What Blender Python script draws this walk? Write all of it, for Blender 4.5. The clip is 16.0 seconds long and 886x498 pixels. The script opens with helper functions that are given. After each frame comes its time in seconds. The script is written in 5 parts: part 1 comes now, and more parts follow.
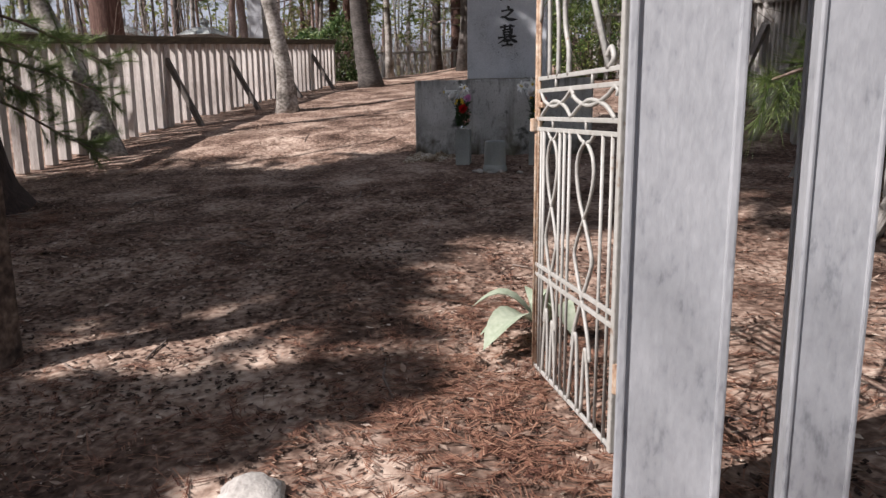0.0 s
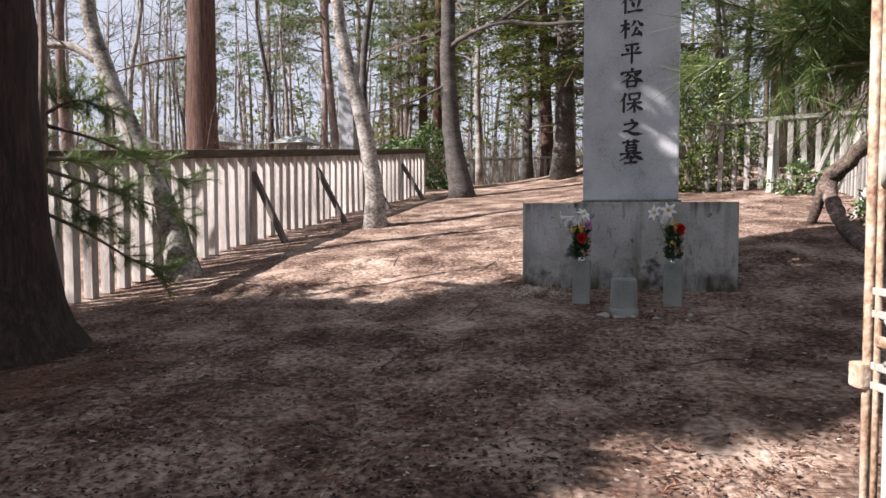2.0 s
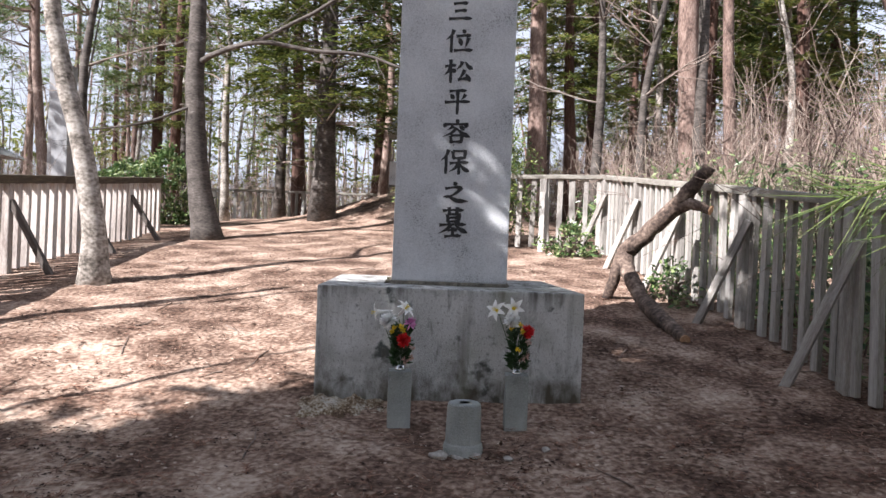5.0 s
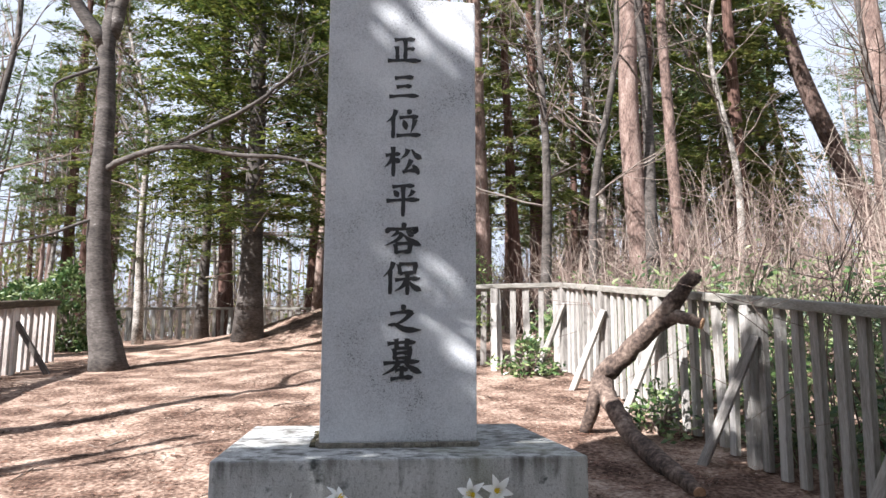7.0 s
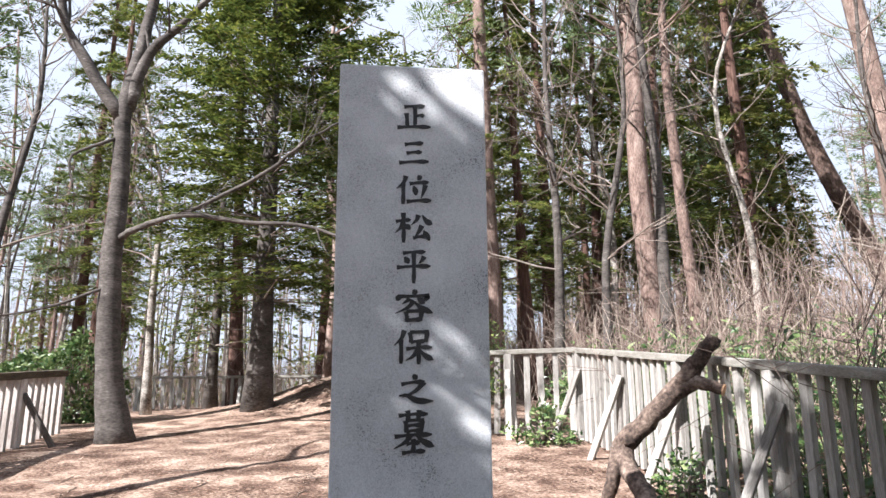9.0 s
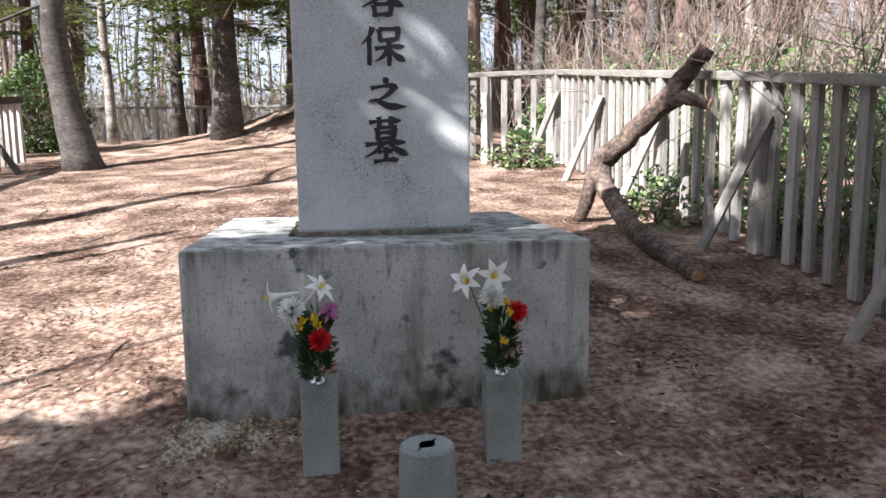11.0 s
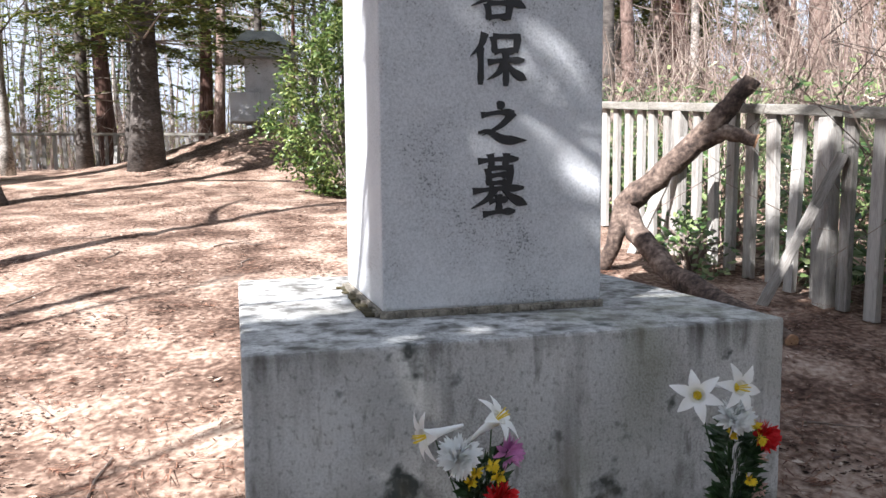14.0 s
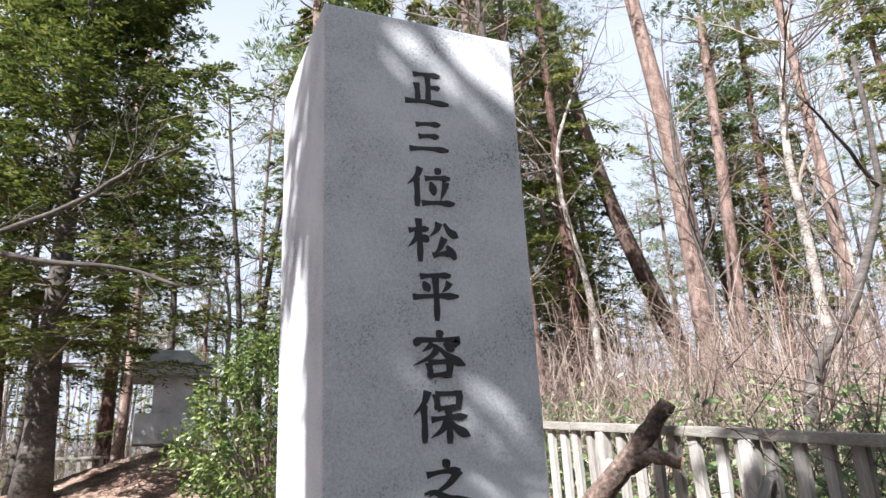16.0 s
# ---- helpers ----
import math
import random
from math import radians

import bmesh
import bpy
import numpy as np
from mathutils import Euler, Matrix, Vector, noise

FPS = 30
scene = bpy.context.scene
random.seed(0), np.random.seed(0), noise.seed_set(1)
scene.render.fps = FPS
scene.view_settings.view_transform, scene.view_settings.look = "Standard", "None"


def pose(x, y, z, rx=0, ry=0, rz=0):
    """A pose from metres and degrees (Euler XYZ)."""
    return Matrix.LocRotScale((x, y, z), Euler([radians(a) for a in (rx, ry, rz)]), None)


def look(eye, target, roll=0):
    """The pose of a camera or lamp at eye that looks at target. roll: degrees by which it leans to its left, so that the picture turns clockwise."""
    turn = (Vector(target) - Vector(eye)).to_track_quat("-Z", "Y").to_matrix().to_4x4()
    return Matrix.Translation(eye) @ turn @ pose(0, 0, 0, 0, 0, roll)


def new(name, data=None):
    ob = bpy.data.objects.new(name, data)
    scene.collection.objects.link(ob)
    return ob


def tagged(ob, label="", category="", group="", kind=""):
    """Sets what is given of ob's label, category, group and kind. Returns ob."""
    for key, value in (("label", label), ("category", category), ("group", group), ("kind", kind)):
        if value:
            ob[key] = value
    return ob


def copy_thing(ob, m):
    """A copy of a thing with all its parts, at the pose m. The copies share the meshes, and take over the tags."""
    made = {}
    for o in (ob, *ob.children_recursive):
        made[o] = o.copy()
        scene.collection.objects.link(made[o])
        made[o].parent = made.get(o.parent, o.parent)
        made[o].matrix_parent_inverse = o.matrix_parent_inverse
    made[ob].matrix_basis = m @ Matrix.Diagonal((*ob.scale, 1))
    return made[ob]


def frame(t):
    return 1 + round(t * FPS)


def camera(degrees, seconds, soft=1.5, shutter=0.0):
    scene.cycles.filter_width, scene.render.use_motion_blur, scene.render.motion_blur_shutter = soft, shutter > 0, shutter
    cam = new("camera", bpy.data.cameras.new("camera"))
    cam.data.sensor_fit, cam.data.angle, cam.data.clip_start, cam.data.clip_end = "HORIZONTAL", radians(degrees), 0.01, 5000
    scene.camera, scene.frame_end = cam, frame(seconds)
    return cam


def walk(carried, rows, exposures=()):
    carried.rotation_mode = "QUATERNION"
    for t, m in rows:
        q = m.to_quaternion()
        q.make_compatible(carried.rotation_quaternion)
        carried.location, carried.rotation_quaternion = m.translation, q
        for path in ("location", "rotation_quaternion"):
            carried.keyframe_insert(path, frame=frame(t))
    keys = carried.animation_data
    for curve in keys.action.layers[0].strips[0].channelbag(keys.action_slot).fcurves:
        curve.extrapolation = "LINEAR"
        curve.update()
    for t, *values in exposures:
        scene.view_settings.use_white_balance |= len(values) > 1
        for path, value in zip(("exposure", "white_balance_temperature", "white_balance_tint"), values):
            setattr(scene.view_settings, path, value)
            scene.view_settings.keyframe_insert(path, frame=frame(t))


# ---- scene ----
cam = camera(63.2, 16.0)
PATH = [
    (0, (1.007, 0.815, 1.262), (0.597, 2.736, 0.885), -0.6),
    (0.5, (0.869, 1.119, 1.267), (0.414, 3.04, 0.948), -1.9),
    (1, (0.778, 1.659, 1.391), (0.229, 3.552, 1.053), -0.1),
    (1.5, (0.743, 1.75, 1.476), (0.139, 3.643, 1.25), -2.3),
    (2, (0.482, 1.916, 1.508), (-0.148, 3.811, 1.404), -0.2),
    (2.5, (0.315, 2.115, 1.742), (-0.098, 4.058, 1.516), 0.5),
    (3, (0.242, 2.364, 1.745), (-0.084, 4.325, 1.524), -0.1),
    (3.5, (0.223, 2.642, 1.884), (-0.022, 4.625, 1.79), -1.5),
    (4, (0.129, 2.825, 1.877), (0.038, 4.822, 1.819), 0.3),
    (4.2, (0.015, 2.942, 1.855), (-0.022, 4.941, 1.795), 1.1),
    (6.3, (-0.382, 4.544, 2.036), (-0.18, 6.527, 2.195), 0.2),
    (6.5, (-0.343, 4.685, 2.048), (-0.119, 6.664, 2.237), -0.2),
    (7, (-0.274, 4.882, 2.106), (-0.027, 6.846, 2.391), 0.1),
    (7.5, (-0.282, 4.927, 2.158), (-0.106, 6.888, 2.506), -0.8),
    (8, (-0.279, 4.967, 2.168), (-0.111, 6.894, 2.676), 0.2),
    (8.5, (-0.264, 4.958, 2.155), (-0.07, 6.849, 2.779), -0.6),
    (9, (-0.266, 4.971, 2.134), (-0.053, 6.906, 2.595), -0.4),
    (9.5, (-0.266, 4.979, 2.104), (-0.03, 6.938, 2.43), 0.2),
    (10, (-0.245, 5.0, 2.038), (0.007, 6.978, 2.198), 0.2),
    (10.2, (-0.209, 5.029, 2.023), (0.026, 7.014, 2.073), -0.4),
    (12.3, (-0.345, 5.925, 1.932), (-0.01, 7.825, 1.402), -1.3),
    (12.5, (-0.385, 5.99, 1.914), (-0.057, 7.884, 1.356), -1.0),
    (13, (-0.64, 6.108, 1.966), (-0.275, 8.038, 1.595), 0.0),
    (13.5, (-0.835, 6.271, 2.005), (-0.397, 8.183, 1.628), -0.4),
    (14, (-0.941, 6.452, 2.08), (-0.392, 8.366, 1.895), -0.5),
    (14.5, (-1.018, 6.515, 2.168), (-0.292, 8.378, 2.148), -1.4),
    (15, (-1.026, 6.485, 2.232), (-0.294, 8.333, 2.452), -2.1),
    (15.5, (-1.031, 6.53, 2.247), (-0.285, 8.324, 2.72), -2.6),
    (16, (-1.049, 6.495, 2.277), (-0.287, 8.235, 2.908), -2.9),
]
walk(cam, [(t, look(eye, target, roll)) for t, eye, target, roll in PATH],
     [(0, 0.62, 6350, 16), (1, 1.0, 6350, 16), (2, 1.15, 6350, 16), (4, 1.36, 6320, 16), (6.3, 1.55, 6130, 12), (10.2, 1.55, 6130, 12), (12.5, 1.7, 6100, 12), (14, 1.65, 6100, 12), (16, 1.5, 6130, 12)])

# ---- light ----
SUN = Vector((-0.61, -0.424, 0.669)).normalized()  # towards the sun
world = bpy.data.worlds.new("sky")
scene.world = world
world.use_nodes = True
wn = world.node_tree.nodes
sky = wn.new("ShaderNodeTexSky")
sky.sky_type = "NISHITA"
sky.sun_disc = False
sky.sun_elevation = math.asin(SUN.z)
sky.sun_rotation = math.atan2(SUN.x, SUN.y) % (2 * math.pi)
sky.air_density, sky.dust_density, sky.ozone_density = 1.0, 3.0, 1.0
wn["Background"].inputs["Strength"].default_value = 0.054
haze = wn.new("ShaderNodeMixRGB")  # thin white haze, thickest towards the horizon
haze.inputs[2].default_value = (6.15, 6.65, 7.5, 1)
view, height, thick = wn.new("ShaderNodeTexCoord"), wn.new("ShaderNodeSeparateXYZ"), wn.new("ShaderNodeMapRange")
thick.inputs[1].default_value, thick.inputs[2].default_value = 0.55, 1.0
thick.inputs[3].default_value, thick.inputs[4].default_value = 0.95, 0.2
world.node_tree.links.new(view.outputs["Generated"], height.inputs[0])
world.node_tree.links.new(height.outputs["Z"], thick.inputs[0])
world.node_tree.links.new(thick.outputs[0], haze.inputs[0])
world.node_tree.links.new(sky.outputs[0], haze.inputs[1])
world.node_tree.links.new(haze.outputs[0], wn["Background"].inputs["Color"])
sun_lamp = bpy.data.lights.new("sun", "SUN")
sun_lamp.energy, sun_lamp.angle, sun_lamp.color = 5.0, radians(0.6), (1.0, 0.955, 0.90)
sun = new("sun", sun_lamp)
sun.matrix_world = look(SUN * 60, (0, 0, 0))

# ---- materials ----


def material(name, colours, scale=8.0, rough=0.8, bump=0.3, fine=60.0, stretch=(1, 1, 1), metal=0.0, island=0.0, objectwise=0.0, sheen=0.5, through_light=0.0):
    """colours: two to four (position, rgb) stops over a noise of two scales."""
    m = bpy.data.materials.new(name)
    m.use_nodes = True
    n, l = m.node_tree.nodes, m.node_tree.links
    b = n["Principled BSDF"]
    b.inputs["Roughness"].default_value, b.inputs["Metallic"].default_value = rough, metal
    b.inputs["Specular IOR Level"].default_value = sheen
    co, mp = n.new("ShaderNodeTexCoord"), n.new("ShaderNodeMapping")
    mp.inputs["Scale"].default_value = stretch
    l.new(co.outputs["Object"], mp.inputs["Vector"])
    big, small, mix, ramp = n.new("ShaderNodeTexNoise"), n.new("ShaderNodeTexNoise"), n.new("ShaderNodeMath"), n.new("ShaderNodeValToRGB")
    big.inputs["Scale"].default_value, big.inputs["Detail"].default_value = scale, 5
    small.inputs["Scale"].default_value, small.inputs["Detail"].default_value = fine, 3
    for tex in (big, small):
        l.new(mp.outputs[0], tex.inputs["Vector"])
    mix.operation = "MULTIPLY_ADD"
    mix.inputs[1].default_value = 0.45
    l.new(small.outputs[0], mix.inputs[0])
    half = n.new("ShaderNodeMath")
    half.operation, half.inputs[1].default_value = "MULTIPLY", 0.55
    l.new(big.outputs[0], half.inputs[0])
    l.new(half.outputs[0], mix.inputs[2])
    last = mix.outputs[0]
    for amount, node, out in ((island, "ShaderNodeNewGeometry", "Random Per Island"), (objectwise, "ShaderNodeObjectInfo", "Random")):
        if amount:
            src, add = n.new(node), n.new("ShaderNodeMath")
            add.operation = "MULTIPLY_ADD"
            add.inputs[1].default_value = amount
            l.new(src.outputs[out], add.inputs[0])
            sub = n.new("ShaderNodeMath")
            sub.operation, sub.inputs[1].default_value = "SUBTRACT", amount / 2
            l.new(last, sub.inputs[0])
            l.new(sub.outputs[0], add.inputs[2])
            last = add.outputs[0]
    l.new(last, ramp.inputs[0])
    els = ramp.color_ramp.elements
    while len(els) < len(colours):
        els.new(0.5)
    for e, (p, c) in zip(els, colours):
        e.position, e.color = p, (*c, 1)
    l.new(ramp.outputs[0], b.inputs["Base Color"])
    if bump:
        bp = n.new("ShaderNodeBump")
        bp.inputs["Strength"].default_value, bp.inputs["Distance"].default_value = bump, 0.02
        l.new(mix.outputs[0], bp.inputs["Height"])
        l.new(bp.outputs[0], b.inputs["Normal"])
    if through_light:
        tr, mx = n.new("ShaderNodeBsdfTranslucent"), n.new("ShaderNodeMixShader")
        mx.inputs[0].default_value = through_light
        l.new(ramp.outputs[0], tr.inputs["Color"])
        l.new(b.outputs[0], mx.inputs[1])
        l.new(tr.outputs[0], mx.inputs[2])
        l.new(mx.outputs[0], n["Material Output"].inputs["Surface"])
    return m


def plain(name, rgb, rough=0.5, metal=0.0, vary=0.12, scale=30.0, through_light=0.0):
    lo, hi = tuple(c * (1 - vary) for c in rgb), tuple(min(1, c * (1 + vary)) for c in rgb)
    return material(name, [(0.35, lo), (0.65, hi)], scale, rough, 0.08, scale * 6, metal=metal, through_light=through_light)


SOIL = material("forest_soil", [(0.35, (0.045, 0.028, 0.021)), (0.46, (0.145, 0.094, 0.071)), (0.54, (0.29, 0.205, 0.158)), (0.66, (0.50, 0.396, 0.32))], 2.0, 0.95, 0.9, 26.0, sheen=0.1)
# litter crumbs whose dark colour also stands in for shade on the soil
HUMUS_SHADE = material("humus_for_shade", [(0.1, (0.022, 0.015, 0.013)), (0.5, (0.052, 0.034, 0.028)), (0.95, (0.12, 0.08, 0.062))], 3.0, 0.95, 0.0, 40.0, island=0.8, sheen=0.1)
LITTER = material("dry_leaves", [(0.1, (0.07, 0.042, 0.033)), (0.4, (0.21, 0.14, 0.108)), (0.7, (0.40, 0.30, 0.23)), (0.95, (0.60, 0.50, 0.41))], 3.0, 0.8, 0.1, 40.0, island=0.9, sheen=0.3)
NEEDLES = material("fallen_needles", [(0.1, (0.07, 0.03, 0.022)), (0.5, (0.20, 0.095, 0.062)), (0.95, (0.37, 0.215, 0.145))], 3.0, 0.8, 0.0, 40.0, island=0.8, sheen=0.2)
GRANITE = material("speckled_granite", [(0.36, (0.15, 0.152, 0.16)), (0.43, (0.46, 0.475, 0.50)), (0.55, (0.60, 0.615, 0.64)), (0.68, (0.70, 0.715, 0.735))], 2.2, 0.55, 0.12, 130.0)
PAVED = material("grey_granite", [(0.34, (0.17, 0.18, 0.172)), (0.46, (0.28, 0.30, 0.285)), (0.66, (0.40, 0.42, 0.405))], 4.0, 0.75, 0.2, 160.0)
BLACK = plain("black_paint", (0.018, 0.018, 0.02), 0.6)
MORTAR = material("mortar", [(0.35, (0.10, 0.09, 0.075)), (0.6, (0.30, 0.27, 0.22))], 20, 0.95, 0.5, 120)
MOSS = material("moss", [(0.35, (0.03, 0.028, 0.014)), (0.6, (0.085, 0.07, 0.035))], 14, 1.0, 0.6, 90)
OLDWOOD = material("weathered_wood", [(0.3, (0.17, 0.155, 0.14)), (0.5, (0.33, 0.31, 0.285)), (0.7, (0.50, 0.48, 0.45))], 3.0, 0.85, 0.5, 26.0, (6, 6, 0.8), objectwise=0.25)
# paler copy of the weathered wood, with sunlight put into its colour
SUNLITWOOD = material("sunlit_weathered_wood", [(0.3, (0.24, 0.20, 0.18)), (0.5, (0.50, 0.455, 0.42)), (0.7, (0.70, 0.66, 0.62))], 3.0, 0.85, 0.5, 26.0, (6, 6, 0.8), objectwise=0.2)
# much darker copy of the wood: the braces' shade is painted in
SHADEDBRACE = material("shaded_weathered_brace", [(0.3, (0.04, 0.032, 0.028)), (0.5, (0.10, 0.085, 0.075)), (0.7, (0.20, 0.175, 0.155))], 3.0, 0.9, 0.6, 26.0, (6, 6, 0.8))
# mossy rail, its colour also darkened for the shaded side
MOSS_SHADE_RAIL = material("shaded_mossy_rail", [(0.3, (0.03, 0.024, 0.016)), (0.5, (0.075, 0.058, 0.04)), (0.7, (0.15, 0.125, 0.075))], 4.0, 0.95, 0.8, 30.0, (6, 1, 6))
CAPWOOD = material("mossy_weathered_rail", [(0.3, (0.11, 0.10, 0.08)), (0.5, (0.26, 0.245, 0.215)), (0.7, (0.40, 0.385, 0.35))], 4.0, 0.9, 0.6, 30.0, (6, 1, 6))
PAINT = material("grey_white_paint", [(0.32, (0.19, 0.20, 0.215)), (0.43, (0.31, 0.32, 0.335)), (0.7, (0.40, 0.41, 0.425))], 3.2, 0.55, 0.15, 24.0, (3, 3, 1.2))
IRON = material("chipped_white_iron", [(0.30, (0.22, 0.14, 0.09)), (0.38, (0.33, 0.32, 0.29)), (0.7, (0.44, 0.435, 0.41))], 5.0, 0.5, 0.25, 40.0)
RUST = material("rusty_iron", [(0.35, (0.16, 0.075, 0.04)), (0.5, (0.40, 0.28, 0.19)), (0.7, (0.62, 0.57, 0.49))], 9.0, 0.8, 0.4, 70.0)
BARK_GREY = material("grey_bark", [(0.34, (0.022, 0.018, 0.016)), (0.48, (0.065, 0.055, 0.048)), (0.62, (0.115, 0.10, 0.09)), (0.72, (0.30, 0.285, 0.265))], 2.5, 0.9, 0.8, 16.0, (1, 1, 2.4))
BARK_PALE = material("pale_mottled_bark", [(0.38, (0.07, 0.06, 0.05)), (0.48, (0.21, 0.185, 0.16)), (0.60, (0.42, 0.39, 0.355))], 3.0, 0.9, 0.6, 22.0, (1, 1, 1.3))
BARK_CEDAR = material("cedar_bark", [(0.32, (0.03, 0.015, 0.011)), (0.5, (0.10, 0.052, 0.039)), (0.68, (0.19, 0.115, 0.09))], 3.0, 0.95, 1.0, 14.0, (9, 9, 0.7))
# the cedar bark again, darker: the near trunk's shade is in its colour
BARK_SHADED = material("shaded_cedar_bark", [(0.32, (0.012, 0.008, 0.007)), (0.5, (0.038, 0.023, 0.018)), (0.68, (0.085, 0.052, 0.042))], 3.0, 0.95, 1.0, 14.0, (9, 9, 0.7))
BARK_PINE = material("red_pine_bark", [(0.34, (0.06, 0.04, 0.033)), (0.48, (0.17, 0.112, 0.092)), (0.62, (0.28, 0.205, 0.172)), (0.75, (0.44, 0.365, 0.32))], 2.2, 0.9, 0.9, 12.0, (3, 3, 1.1), objectwise=0.2)
BARK_LOG = material("dead_log_bark", [(0.36, (0.02, 0.014, 0.011)), (0.46, (0.07, 0.048, 0.038)), (0.56, (0.15, 0.108, 0.085)), (0.70, (0.33, 0.26, 0.21))], 5.0, 0.95, 1.0, 30.0)
CUTWOOD = material("cut_wood", [(0.35, (0.30, 0.17, 0.09)), (0.6, (0.50, 0.31, 0.19))], 12, 0.9, 0.3, 60)
TWIG = material("bare_twigs", [(0.2, (0.085, 0.062, 0.052)), (0.6, (0.19, 0.15, 0.125)), (0.9, (0.34, 0.29, 0.25))], 4, 0.9, 0.2, 20, island=0.6)
BRUSH = material("dry_brush", [(0.15, (0.095, 0.062, 0.052)), (0.5, (0.18, 0.13, 0.107)), (0.9, (0.33, 0.275, 0.23))], 2, 0.9, 0.1, 20, island=0.8)
FIR = material("fir_needles", [(0.15, (0.03, 0.05, 0.014)), (0.5, (0.085, 0.118, 0.026)), (0.9, (0.22, 0.23, 0.05))], 1.2, 0.6, 0.0, 10, island=0.7, through_light=0.45)
CEDARLEAF = material("cedar_foliage", [(0.15, (0.055, 0.085, 0.026)), (0.5, (0.155, 0.19, 0.048)), (0.9, (0.33, 0.31, 0.10))], 0.6, 0.65, 0.0, 8, island=0.6, objectwise=0.3, through_light=0.45)
PINELEAF = material("pine_foliage", [(0.15, (0.04, 0.075, 0.03)), (0.5, (0.11, 0.165, 0.06)), (0.9, (0.23, 0.28, 0.11))], 0.8, 0.6, 0.0, 8, island=0.6, objectwise=0.25, through_light=0.4)
NEARPINE = material("long_pine_needles", [(0.1, (0.04, 0.075, 0.02)), (0.5, (0.12, 0.18, 0.05)), (0.9, (0.27, 0.31, 0.12))], 3, 0.4, 0.0, 30, island=0.7, through_light=0.4)
SHRUBLEAF = material("glossy_shrub_leaves", [(0.15, (0.035, 0.065, 0.018)), (0.5, (0.10, 0.155, 0.04)), (0.9, (0.27, 0.31, 0.10))], 2, 0.3, 0.0, 20, island=0.8, through_light=0.3)
UNDERLEAF = material("undergrowth_leaves", [(0.15, (0.03, 0.07, 0.02)), (0.5, (0.09, 0.15, 0.045)), (0.9, (0.28, 0.33, 0.15))], 1, 0.35, 0.0, 20, island=0.8, through_light=0.25)
BLADE = material("grey_green_blades", [(0.3, (0.24, 0.30, 0.20)), (0.7, (0.50, 0.54, 0.42))], 6, 0.5, 0.1, 50, through_light=0.2)
STONE = material("field_stone", [(0.35, (0.24, 0.22, 0.20)), (0.65, (0.50, 0.47, 0.43))], 7, 0.9, 0.5, 60)
PALESTONE = material("pale_footing", [(0.40, (0.09, 0.055, 0.03)), (0.47, (0.22, 0.16, 0.10)), (0.53, (0.40, 0.35, 0.28)), (0.66, (0.62, 0.58, 0.51))], 5, 0.95, 0.8, 60)
LILY = plain("white_petals", (0.91, 0.92, 0.90), 0.5, vary=0.03, through_light=0.15)
YELLOW = plain("yellow_petals", (0.80, 0.60, 0.03), 0.6)
RED = plain("red_petals", (0.66, 0.015, 0.02), 0.6)
PINK = plain("pink_petals", (0.62, 0.25, 0.50), 0.6)
FADED = plain("faded_petals", (0.55, 0.36, 0.30), 0.7)
FLOWERLEAF = plain("dark_flower_leaves", (0.035, 0.075, 0.025), 0.5, vary=0.4)
STEEL = plain("steel_cup", (0.72, 0.73, 0.73), 0.25, 1.0)


